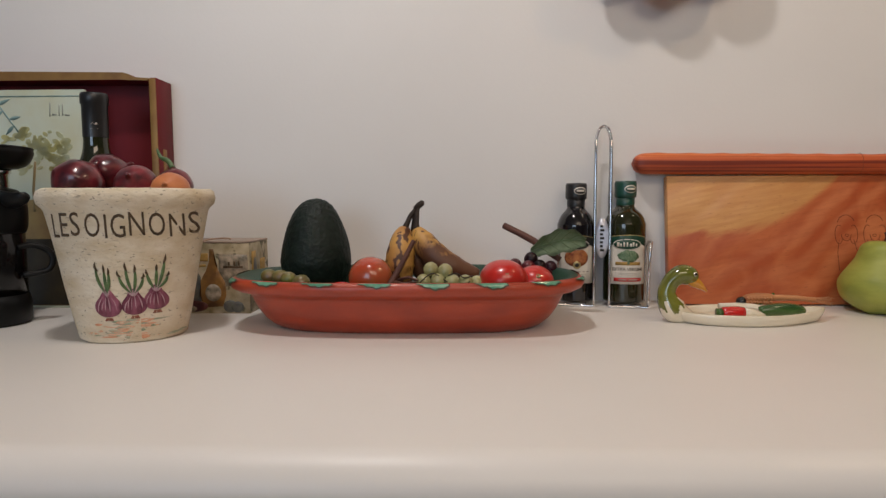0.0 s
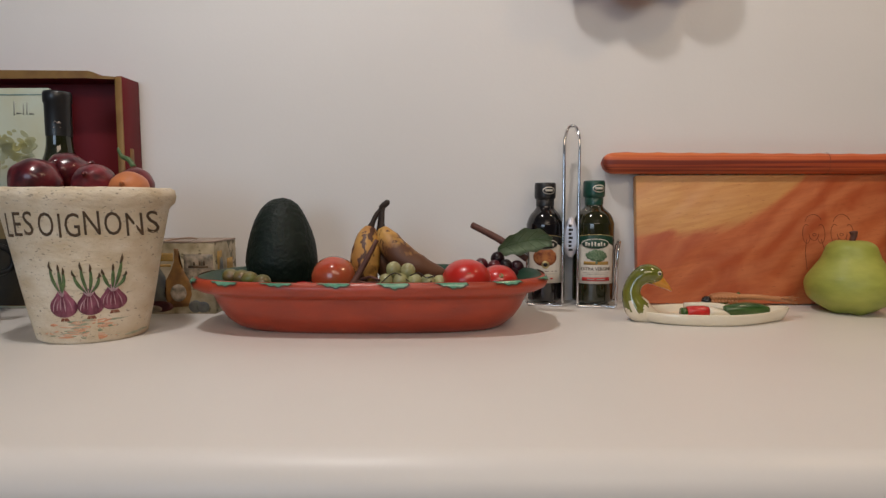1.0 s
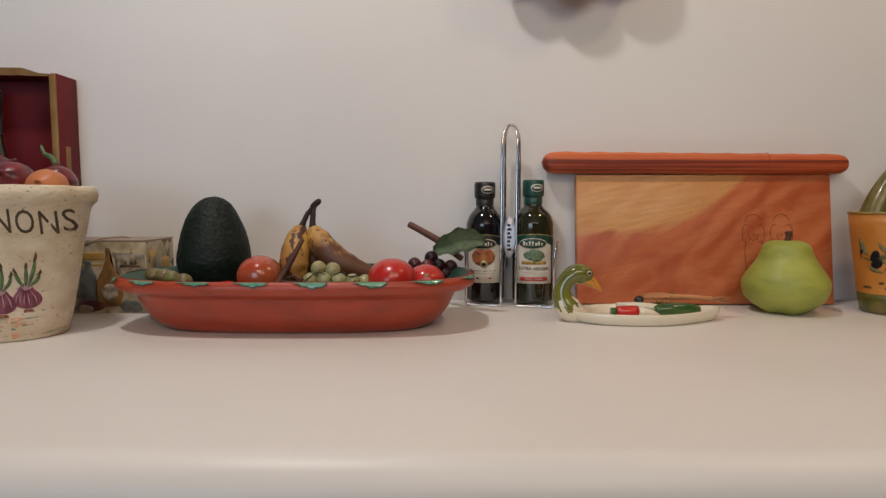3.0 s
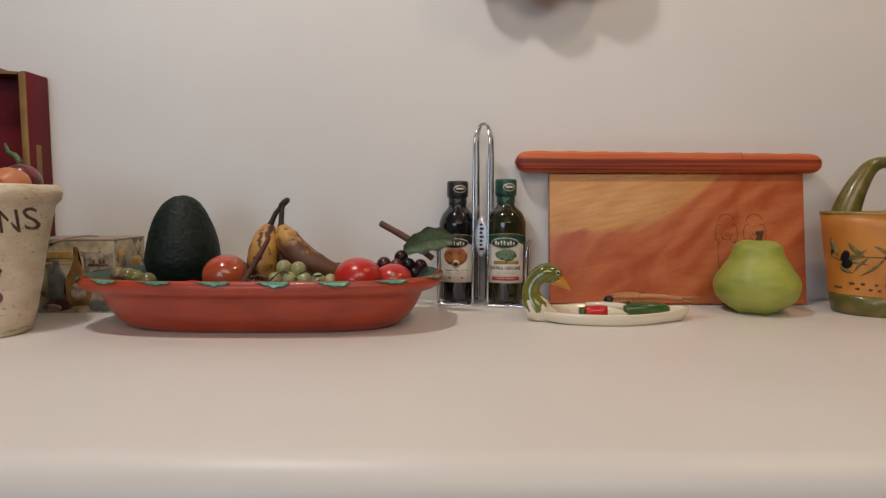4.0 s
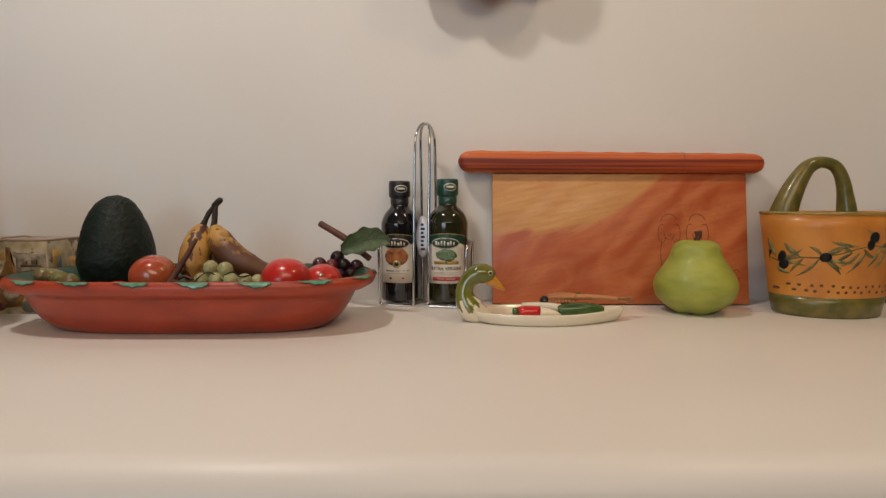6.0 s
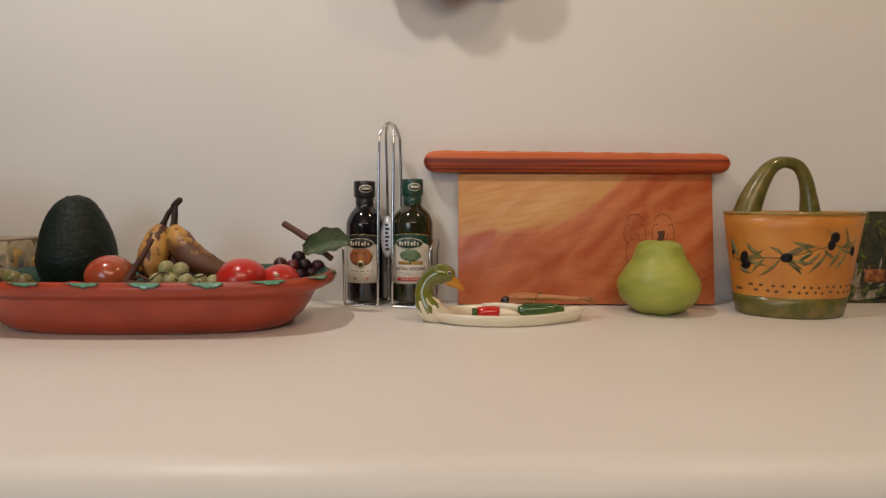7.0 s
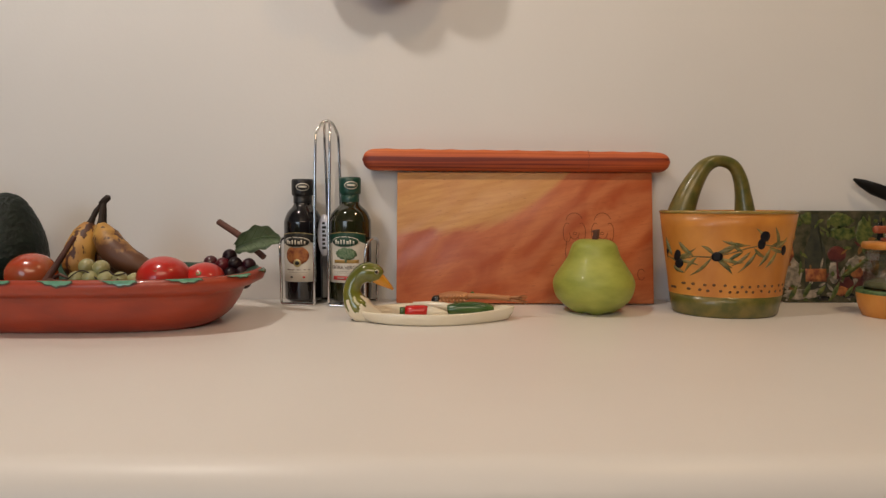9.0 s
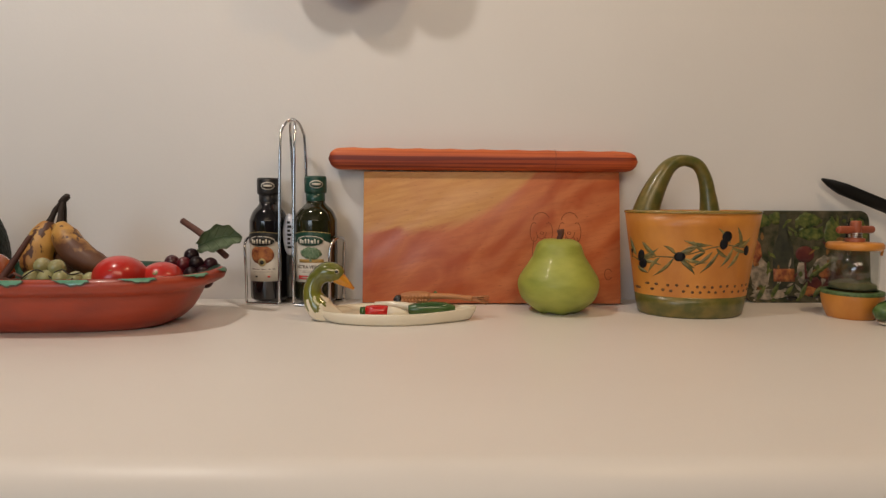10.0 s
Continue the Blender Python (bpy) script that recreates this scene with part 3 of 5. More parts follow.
# ---- onion pot ----
def onion_pot():
    pot = thing("onion_planter", (-0.3505, 0.833, TOP), "whitewashed clay planter painted with three red onions", "planter", turn=18)
    K = 0.86
    F = 0.862
    outer = [(0.070, 0.0), (0.0765, 0.004), (0.084, 0.035), (0.0925, 0.075), (0.1015, 0.12), (0.110, 0.158), (0.1135, 0.172),
             (0.1165, 0.176), (0.1225, 0.181), (0.1245, 0.189), (0.1225, 0.198), (0.117, 0.201), (0.110, 0.199), (0.1065, 0.19), (0.094, 0.12), (0.085, 0.08), (0.0, 0.08)]
    outer = [(r * F, z * 0.98) for r, z in outer]
    bm = lathe(outer, 72, K, closed=False)
    for v in bm.verts:
        v.co += v.co.normalized() * 0.0011 * noise.noise(v.co * 55)
    part("body", bm, M_POT, pot)
    place = oval_front(radius_at(outer[:7]), K)
    part("packing", lathe([(0.0, 0.165), (0.090, 0.165), (0.0925, 0.172), (0.0, 0.172)], 40, K, closed=False), M_SOIL, pot)
    widths = {c_: w_ * 0.880 for c_, w_ in {"L": 0.012, "E": 0.014, "S": 0.0155, " ": 0.0025, "O": 0.0235, "I": 0.008, "G": 0.0215, "N": 0.0225}.items()}
    x = -0.0778
    for ch in "LES OIGNONS":
        w = widths[ch]
        if ch != " ":
            tris = text_mesh(ch, 0.044)
            xs = [p[0] for t in tris for p in t]
            zs = [p[1] for t in tris for p in t]
            fx = (w * 0.84) / max(max(xs) - min(xs), 0.004) if ch != "I" else 0.6
            fz = 0.029 / (max(zs) - min(zs))
            part("letter", paint_tris(tris, place, 0.0005, fx, fz, x + w / 2 - fx * (max(xs) + min(xs)) / 2,
                                      0.152 - fz * (max(zs) + min(zs)) / 2 + 0.0015 * math.sin(x * 90)), M_INK, pot, "dark brown painted letter")
        x += w * 1.06
    random.seed(12)
    for cx, cz, r, shoots in ((-0.0165, 0.0505, 0.0155, ((-0.011, 0.040, 0.002), (-0.002, 0.037, 0.0), (0.003, 0.033, -0.001))),
                              (0.0130, 0.0510, 0.0142, ((-0.016, 0.030, 0.002), (-0.007, 0.040, 0.001), (0.003, 0.037, -0.001), (0.012, 0.026, -0.002))),
                              (0.0375, 0.0555, 0.0138, ((-0.009, 0.026, 0.001), (0.003, 0.032, 0.0), (0.013, 0.044, -0.001), (0.015, 0.022, -0.002)))):
        drop = []
        for i in range(28):
            a = 2 * math.pi * i / 28
            sn = math.sin(a)
            neck = max(0.0, sn - 0.72) / 0.28
            drop.append((cx + r * math.cos(a) * (1 - 0.10 * sn), cz + r * 0.94 * sn + 0.0075 * neck ** 1.5))
        part("painted_onion", paint([drop], place, 0.0005), M_PURPLE, pot, "purple painted onion bulb")
        part("onion_highlight", paint([leaf2(cx - r * o, cz - r * random.uniform(0.35, 0.6), cx - r * o * 0.45, cz + r * random.uniform(0.5, 0.95), random.uniform(0.0006, 0.0016), bend=0.0022 * o)
                                       for o in (0.78, 0.5, 0.22, -0.12, -0.62)], place, 0.0009), M_BLUSH, pot)
        part("onion_root", paint([stroke2([(cx + d * 0.4, cz - r), (cx + d * 0.7, cz - r - 0.004)], 0.0018) for d in (-0.006, -0.003, 0.001, 0.004, 0.007)], place, 0.0006), M_ROOT, pot)
        part("onion_neck", paint([leaf2(cx + d * 0.05, cz + r * 0.75, cx + d * 0.42, cz + r + h * 0.40, 0.0030, bend=b * 0.8) for d, h, b in shoots], place, 0.0007), M_BLUSH, pot, "pale painted stalk")
        for d, h, b in shoots:
            part("onion_sprout", paint([leaf2(cx + d * 0.15, cz + r * 1.05, cx + d, cz + r + h, 0.0036, bend=b * 1.6)], place, 0.0010), M_GREEN, pot, "green painted shoot")
            part("sprout_tip", paint([leaf2(cx + d * 0.75, cz + r + h * 0.72, cx + d * 1.02, cz + r + h * 1.02, 0.0026, bend=b)], place, 0.0013), M_INK, pot)
    for i in range(64):
        x_, z_ = random.gauss(0.008, 0.020), random.uniform(0.003, 0.031)
        w_ = random.uniform(0.006, 0.024)
        m_ = M_SMEAR if (i % 5 < 3 and x_ < 0.035) else M_SMEARG
        part("glaze_smear", paint([leaf2(x_ - w_ / 2, z_, x_ + w_ / 2, z_ + random.uniform(-0.0015, 0.0015), random.uniform(0.0016, 0.0042), bend=random.uniform(-0.001, 0.001))], place, 0.0003), m_, pot,
             "smeared orange paint" if m_ is M_SMEAR else "smeared green paint")
    return pot


onion_pot()


def bulb(name, at, r, material, label, squash=(1, 1, 0.92), tilt=(0, 0), tip=True):
    ob = thing(name, at, label, "onion", "onions in the planter")
    ob.matrix_world = pose(at[0] + 0.006, at[1], at[2] - 0.006, tilt[0], tilt[1], 0)
    r *= 0.9
    bm = lathe(smooth_profile([(0.0, -r * 0.95), (r * 0.5, -r * 0.86), (r * 0.95, -r * 0.3), (r, 0.05 * r), (r * 0.82, r * 0.55), (r * 0.4, r * 0.86), (r * 0.14, r * 1.02), (r * 0.09, r * 1.25), (0, r * 1.3)], 4), 40, closed=False)
    for v in bm.verts:
        v.co += v.co.normalized() * 0.0012 * noise.noise(v.co * 45 + Vector(at) * 50)
    part("skin", bm, material, ob)
    return ob


for at, r, m, tilt, lab in (
        ((-0.428, 0.838, 1.112), 0.036, M_ONION, (-35, 25), "glossy dark red onion piled in the planter"),
        ((-0.414, 0.883, 1.127), 0.031, M_ONION, (-30, 60), "glossy dark red onion at the top of the pile"),
        ((-0.352, 0.842, 1.109), 0.030, M_ONION, (65, 20), "glossy dark red onion piled in the planter"),
        ((-0.376, 0.800, 1.085), 0.020, M_SHALLOT, (80, 0), "small brown onion piled in the planter"),
        ((-0.303, 0.838, 1.101), 0.0275, M_SHALLOT, (70, 30), "orange-brown onion at the edge of the planter"),
        ((-0.318, 0.882, 1.110), 0.027, M_ONION, (-15, -12), "dark red onion with a green shoot"),
        ((-0.385, 0.895, 1.095), 0.028, M_ONION, (0, 20), "dark red onion low in the pile"),
        ((-0.435, 0.885, 1.095), 0.028, M_ONION, (0, 20), "dark red onion low in the pile")):
    b_ = bulb("onion", at, r, m, lab, tilt=tilt)
    if "shoot" in lab:
        part("shoot", tube(smooth_profile([(0, 0, 0.025), (-0.006, 0.0, 0.038), (-0.016, 0.0, 0.046), (-0.020, 0.0, 0.060)], 3), [0.0042, 0.0040, 0.0038, 0.0036, 0.0034, 0.0032, 0.0028, 0.0024, 0.0020, 0.001], 8), M_GREEN, b_, "green shoot")


# ---- wooden crate, picture and wine bottle ----
def crate():
    ob = thing("wooden_crate", (-0.6385, 1.087, TOP), "dark red wooden display crate with worn gilt edges", "crate")
    x0, x1, d0, d1, h = -0.26, 0.214, -0.028, 0.029, 0.400
    t = 0.012
    sharp(part("back_panel", box(x0 + t, x1 - t, d1 - 0.008, d1, 0.012, h - 0.006), M_CRATE, ob))
    for xa, xb, h2 in ((x0, x0 + t, h - 0.012), (x1 - t, x1, h - 0.008)):
        sharp(part("side_panel", box(xa, xb, d0 + 0.003, d1, 0, h2, 0.002), M_CRATE, ob))
        sharp(part("gilt_strip", box(xa + 0.0005, xb - 0.0005, d0, d0 + 0.0028, 0.001, h2 - 0.002, 0.0008), M_GILT, ob, "worn gilt edge"))
        sharp(part("gilt_block", box(xa - 0.001, xb + 0.001, d0 + 0.018, d0 + 0.030, 0.001, 0.272, 0.001), M_GILT, ob, "worn gilt edge"))
    sharp(part("bottom_panel", box(x0 + t, x1 - t, d0 + 0.003, d1 - 0.008, 0, 0.012, 0.002), M_CRATE, ob))
    # top rail with a curved end
    bm = bmesh.new()
    outline = [(x0 + t, h - 0.012)]
    outline += [(x0 + t + (x1 - 0.055 - x0 - t) * i / 10, h + 0.006 - 0.0006 * i) for i in range(11)]
    outline += [(x1 - 0.045, h - 0.003), (x1 - 0.036, h - 0.008), (x1 - t, h - 0.010), (x1 - t, h - 0.014), (x1 - 0.045, h - 0.013), (x1 - 0.06, h - 0.012)]
    fr = [bm.verts.new((x, d0 + 0.0005, z)) for x, z in outline]
    bk = [bm.verts.new((x, d1 - 0.008, z)) for x, z in outline]
    for i in range(len(outline)):
        j = (i + 1) % len(outline)
        bm.faces.new((fr[i], fr[j], bk[j], bk[i]))
    f1, f2 = bm.faces.new(fr), bm.faces.new(bk)
    bmesh.ops.triangulate(bm, faces=[f1, f2])
    sharp(part("top_rail", bm, M_CRATE, ob))
    part("gilt_strip", paint([[(x, z) for x, z in outline]], flat_at(d0 + 0.0002), 0.0012), M_GILT, ob, "worn gilt edge", smooth=False)
    return ob


crate()


def picture():
    ob = thing("picture_panel", (-0.645, 1.035, TOP), "glazed picture panel of a yellow tree under a pale sky", "picture")
    ob.matrix_world = pose(-0.645, 1.038, TOP, -3, 0, 0)
    sharp(part("panel", box(-0.2, 0.100, -0.004, 0.004, 0.0, 0.372, 0.0015), M_PICT, ob))
    pl = flat_at(-0.004)
    random.seed(4)
    part("painted_ground", paint([rect2(-0.198, 0.098, 0.004, 0.185, 8)], pl, 0.0004), M_PGROUND, ob, smooth=False)
    clumps = []
    for i in range(90):
        a, q = random.uniform(0, 2 * math.pi), random.random() ** 0.6
        clumps.append(ellipse2(0.012 + 0.062 * q * math.cos(a), 0.268 + 0.040 * q * math.sin(a), random.uniform(0.003, 0.010), random.uniform(0.002, 0.006), 9, random.uniform(-40, 40)))
    part("painted_tree", paint(clumps, pl, 0.0007), M_PTREE, ob, smooth=False)
    # Near-black brown band across the lower third of the panel.
    part("dark_lower_band", paint([rect2(-0.198, 0.098, 0.005, 0.118, 8)], pl, 0.0008), M_PDARK, ob, smooth=False)
    part("painted_trunk", paint([stroke2([(0.012, 0.165), (0.010, 0.20), (0.014, 0.25)], 0.004)], pl, 0.0010), M_PGROUND, ob)
    twig = [(-0.072, 0.366), (-0.045, 0.342), (-0.014, 0.300)]
    part("painted_twig", paint([stroke2(twig, 0.0022)] + [leaf2(x_, z_, x_ + dx_, z_ + dz_, 0.006) for x_, z_, dx_, dz_ in
                                ((-0.06, 0.355, -0.024, -0.010), (-0.05, 0.346, 0.022, 0.010), (-0.04, 0.336, -0.022, -0.014), (-0.03, 0.322, 0.020, 0.004), (-0.022, 0.311, -0.014, -0.016))], pl, 0.0007), M_PTWIG, ob)
    part("caption", paint([rect2(0.040, 0.0425, 0.326, 0.350), rect2(0.045, 0.053, 0.328, 0.331), rect2(0.056, 0.058, 0.327, 0.346), rect2(0.062, 0.064, 0.327, 0.348), rect2(0.067, 0.075, 0.327, 0.330)], pl, 0.0006), M_FAINT, ob, "illegible pale caption")
    part("border_line", paint([rect2(-0.13, 0.096, 0.3595, 0.3615), rect2(-0.112, -0.110, 0.1, 0.3590)], pl, 0.0006), M_PTWIG, ob)
    return ob


picture()


def wine_bottle():
    ob = thing("wine_bottle", (-0.490, 0.992, TOP), "tall dark wine bottle with a black capsule", "bottle")
    ob.matrix_world = pose(-0.490, 0.992, TOP) @ Matrix.Diagonal((1, 1, 0.968, 1))
    part("glass", lathe(smooth_profile([(0.034, 0.0), (0.037, 0.004), (0.037, 0.08), (0.037, 0.19), (0.034, 0.225), (0.022, 0.262), (0.0185, 0.285), (0.018, 0.33), (0.018, 0.352)], 4), 40), M_OILIN, ob)
    part("capsule", lathe([(0.0186, 0.292), (0.0188, 0.30), (0.0188, 0.345), (0.0203, 0.347), (0.0203, 0.36), (0.019, 0.364), (0.0, 0.364)], 40, closed=False), M_CAPB, ob, "black foil capsule")
    pl = round_wrap(lambda z: 0.0189)
    part("capsule_print", paint([stroke2([(0.004 + i * 0.0025, 0.312 + 0.003 * (i % 2)) for i in range(5)], 0.0012), stroke2([(0.003, 0.305), (0.014, 0.3055)], 0.0014)], pl, 0.0003), M_PINK, ob, "illegible pale print")
    return ob


wine_bottle()


def coffee_press():
    ob = thing("coffee_press", (-0.605, 0.90, TOP), "black plastic coffee press with a dark glass body", "coffee press")
    part("base", lathe([(0.046, 0.0), (0.052, 0.004), (0.052, 0.03), (0.049, 0.044), (0.0, 0.044)], 48, closed=False), M_BLKPL, ob)
    part("body", lathe([(0.0, 0.0445), (0.048, 0.0445), (0.048, 0.155), (0.0, 0.155)], 48, closed=False), M_SMOKE, ob, "dark coffee behind glass")
    part("collar", lathe(smooth_profile([(0.0485, 0.135), (0.052, 0.145), (0.053, 0.172), (0.050, 0.186), (0.042, 0.198), (0.030, 0.202)], 4), 48), M_BLKPL, ob)
    part("spout", tube([(0.03, -0.01, 0.186), (0.055, -0.018, 0.183), (0.076, -0.025, 0.186), (0.085, -0.028, 0.190)], [0.016, 0.014, 0.010, 0.006], 14, flat=0.7), M_BLKPL, ob)
    part("neck", lathe([(0.030, 0.20), (0.032, 0.204), (0.032, 0.221), (0.035, 0.223), (0.035, 0.229), (0.0, 0.229)], 40, closed=False), M_CHROME, ob, "steel ring")
    part("lid", lathe(smooth_profile([(0.044, 0.230), (0.056, 0.236), (0.0635, 0.250), (0.0635, 0.257), (0.058, 0.262), (0.0, 0.264)], 4), 48), M_BLKPL, ob)
    part("handle", tube(smooth_profile([(0.047, 0, 0.115), (0.062, 0.01, 0.117), (0.078, 0.02, 0.108), (0.083, 0.022, 0.092), (0.075, 0.018, 0.078), (0.05, 0.004, 0.073)], 5), 0.0045, 10), M_BLKPL, ob, "black loop handle")
    return ob


coffee_press()


def carton():
    ob = thing("gift_carton", (-0.3165, 1.031, TOP), "small carton printed with bottles, tied with cord", "box")
    w, d, h = 0.0705, 0.0465, 0.117
    sharp(part("body", box(-w, w, -d, d, 0, h - 0.003, 0.001), M_CARTON, ob))
    sharp(part("lid", box(-w - 0.0005, w + 0.0005, -d - 0.0005, d, h - 0.0028, h, 0.0008), M_CARTOP, ob))
    pl = flat_at(-d)
    side = lambda y, z, lift: Vector((w + lift, y, z))
    amber = [(0.006, 0.105), (0.013, 0.105), (0.0135, 0.085), (0.02, 0.070), (0.031, 0.050), (0.032, 0.03), (0.026, 0.012), (-0.004, 0.010), (-0.012, 0.03), (-0.010, 0.052), (0.0, 0.07), (0.0055, 0.085)]
    part("painted_bottle", paint([amber], pl, 0.0004), M_AMBER, ob)
    part("painted_label", paint([ellipse2(0.011, 0.034, 0.013, 0.014)], pl, 0.0007), M_PALE, ob)
    part("painted_bottle", paint([[(-0.028, 0.083), (-0.017, 0.083), (-0.017, 0.073), (-0.009, 0.06), (-0.009, 0.015), (-0.037, 0.015), (-0.037, 0.06), (-0.028, 0.073)]], pl, 0.0004), M_BLUEGREY, ob)
    for q, m_, l_ in (((-0.02, 0.012, 0.022, 0.009), M_WINE, 0.0009), ((0.038, 0.012, 0.011, 0.010), M_BLUEGREY, 0.0009), ((-0.032, 0.008, 0.016, 0.006), M_PALE, 0.0012), ((0.05, 0.011, 0.010, 0.009), M_BLUEGREY, 0.0012)):
        part("painted_fruit", paint([ellipse2(*q)], pl, l_), m_, ob)
    part("painted_script", paint([rect2(0.028, 0.060, 0.074, 0.0775), rect2(0.036, 0.039, 0.078, 0.084), rect2(0.045, 0.048, 0.078, 0.085), rect2(0.052, 0.055, 0.078, 0.086)], pl, 0.0004), M_INK, ob, "illegible dark lettering")
    part("painted_panel", paint([rect2(0.021, 0.068, 0.045, 0.096)], pl, 0.0002), M_PALE, ob)
    part("painted_stripe", paint([rect2(-0.066, 0.004, 0.085, 0.098), rect2(-0.066, 0.0, 0.076, 0.080)], pl, 0.0002), M_FIELD, ob)
    part("painted_side", paint([rect2(-0.035, -0.015, 0.03, 0.10), rect2(0.005, 0.03, 0.04, 0.085)], side, 0.0003), M_FIELD, ob)
    part("painted_side", paint([ellipse2(-0.02, 0.06, 0.008, 0.03), ellipse2(0.02, 0.035, 0.012, 0.02)], side, 0.0006), M_BLUEGREY, ob)
    part("cord", tube(smooth_profile([(-w, -d - 0.001, h - 0.012), (-0.03, -d - 0.002, h - 0.006), (0.0, -d + 0.004, h + 0.002), (0.022, -d + 0.02, h + 0.004), (0.036, -d + 0.016, h + 0.003)], 4), 0.0014, 8), M_STRING, ob, "twisted cord")
    return ob


carton()


# ---- terracotta dish and its fruit ----
DISH = (0.0155, 0.914, TOP)
def dish():
    ob = thing("serving_dish", DISH, "long terracotta serving dish with green glazed inside and leaf rim", "dish")
    P = 2.9
    prof = [(0.168, 0.0), (0.182, 0.0012), (0.194, 0.006), (0.206, 0.016), (0.216, 0.030), (0.2225, 0.043), (0.225, 0.049), (0.229, 0.052), (0.241, 0.055), (0.2505, 0.060), (0.2535, 0.067), (0.251, 0.0725), (0.245, 0.075)]
    inner = [(0.245, 0.0752), (0.238, 0.0745), (0.230, 0.071), (0.216, 0.058), (0.202, 0.046), (0.19, 0.0412), (0.17, 0.0402), (0.0, 0.040)]

    def squash(bm, radii):
        """Depth keeps the same wall slope as the length."""
        for n_, v in enumerate(bm.verts):
            r = radii[n_ // 120]
            v.co.y *= 0.478 - 0.072 * min(1, max(0, (0.2535 - r) / 0.0855))
            v.co.z += 0.0012 * noise.noise(Vector((v.co.x * 9, v.co.y * 9, 0)))
        return bm
    part("bowl", squash(lathe(prof, 120, 1.0, closed=False, power=P), [p[0] for p in prof]), M_TERRA, ob)
    part("glazed_inside", squash(lathe(inner, 120, 1.0, closed=False, power=P), [p[0] for p in inner]), M_DISHIN, ob, "dark green glaze")
    part("foot", squash(lathe([(0.0, 0.0), (0.168, 0.0)], 120, 1.0, closed=False, power=P), (0.0, 0.168)), M_TERRA, ob)

    def on_rim(a, along, down):
        """A point on the rim at angle a, moved along it and down the lip."""
        c, s = math.cos(a), math.sin(a)
        g = (abs(c) ** P + abs(s) ** P) ** (-1 / P)
        r = float(np.interp(down, (0, 0.003, 0.006, 0.012, 0.018), (0.2502, 0.2530, 0.2546, 0.2546, 0.2515)))
        z = float(np.interp(down, (0, 0.003, 0.006, 0.012, 0.018), (0.0745, 0.0724, 0.0694, 0.0628, 0.0585)))
        return Vector((r * c * g + along * (1 if abs(s) > 0.4 else 0) * (-1 if s > 0 else 1), r * s * g * 0.478, z))
    n_leaf = 17
    arcs = []
    steps = 4000
    total, last, cum = 0.0, on_rim(0, 0, 0), [0.0]
    for i in range(1, steps + 1):
        p = on_rim(2 * math.pi * i / steps, 0, 0)
        total += (p - last).length
        cum.append(total)
        last = p
    def leaf_on_rim(q, width, drop, lift):
        bm, rows = bmesh.new(), []
        for u in np.linspace(-1, 1, 13):
            a = 2 * math.pi * float(np.interp(((q + 0.3) / n_leaf * total + u * width / 2) % total, cum, range(steps + 1))) / steps
            depth = drop * (1 - abs(u - 0.2) ** 1.5 / 1.2 ** 1.5) * (0.9 + 0.2 * math.sin(q * 5)) + 0.0008 * math.sin(u * 11 + q)
            rows.append([bm.verts.new(on_rim(a, 0, d) * (1 + lift) + Vector((0, 0, lift * 0.2))) for d in (0.0, max(0.0003, depth * 0.35), max(0.0006, depth * 0.7), max(0.0009, depth))])
        for a, b in zip(rows, rows[1:]):
            for k_ in range(3):
                bm.faces.new((a[k_], a[k_ + 1], b[k_ + 1], b[k_]))
        return bm
    for q in range(n_leaf):
        part("leaf_outline", leaf_on_rim(q, 0.044, 0.0086, 0.0008), M_INK, ob, "dark painted outline")
        part("rim_leaf", leaf_on_rim(q, 0.040, 0.0068, 0.0020), M_LEAFG, ob, "pale green glazed leaf")
    return ob


dish()
FLOOR = TOP + 0.041

avo = thing("avocado", (-0.137, 0.983, FLOOR), "large dark green decorative avocado with pebbled skin", "avocado")
_bm = lathe(smooth_profile([(0.0, 0.0), (0.03, 0.002), (0.047, 0.014), (0.0540, 0.034), (0.0555, 0.050), (0.0505, 0.080), (0.041, 0.108), (0.028, 0.131), (0.014, 0.142), (0.0, 0.145)], 14), 110, closed=False)
for v in _bm.verts:
    v.co *= 0.99 + 0.011 * noise.noise(v.co * 210) + 0.014 * noise.noise(v.co * 22)
part("skin", _bm, M_AVO, avo)

for i, (x, y, z, r) in enumerate(((-0.186, 0.905, 0.954, 0.0125), (-0.168, 0.893, 0.954, 0.0125), (-0.150, 0.886, 0.954, 0.0125), (-0.134, 0.876, 0.954, 0.0125),
                                  (-0.180, 0.897, 0.9745, 0.0105), (-0.164, 0.888, 0.973, 0.0108), (-0.147, 0.880, 0.974, 0.0105), (-0.131, 0.872, 0.974, 0.0112),
                                  (-0.116, 0.860, 0.958, 0.0105))):
    o_ = thing("olive", (x + 0.004 + 0.0015 * math.sin(i * 2.9), y - 0.026, z - 0.002 + 0.004 * math.sin(i * 5.3)), "small green olive in the terracotta dish" if i % 3 else "small green olive with a reddish blush", "olive", "olives in the dish")
    part("flesh", ball(r, squash=(1.12, 1, 0.96), sub=3, lump=0.05, seed=i), (M_OLIVE, M_OLIVE, M_OLIVER, M_OLIVEK)[i * 7 % 4] if i != 5 else M_OLIVE, o_)

chi = thing("chili", (-0.074, 0.868, 0.952), "small glossy red chili in the terracotta dish", "chili")
part("pod", tube(smooth_profile([(-0.028, 0, 0.0), (-0.015, 0, 0.004), (0.0, 0.002, 0.006), (0.016, 0.006, 0.003), (0.03, 0.012, -0.002)], 4), [0.003 + 0.0065 * math.sin(math.pi * (0.15 + 0.8 * i / 16)) for i in range(17)], 14), M_CHILI, chi)

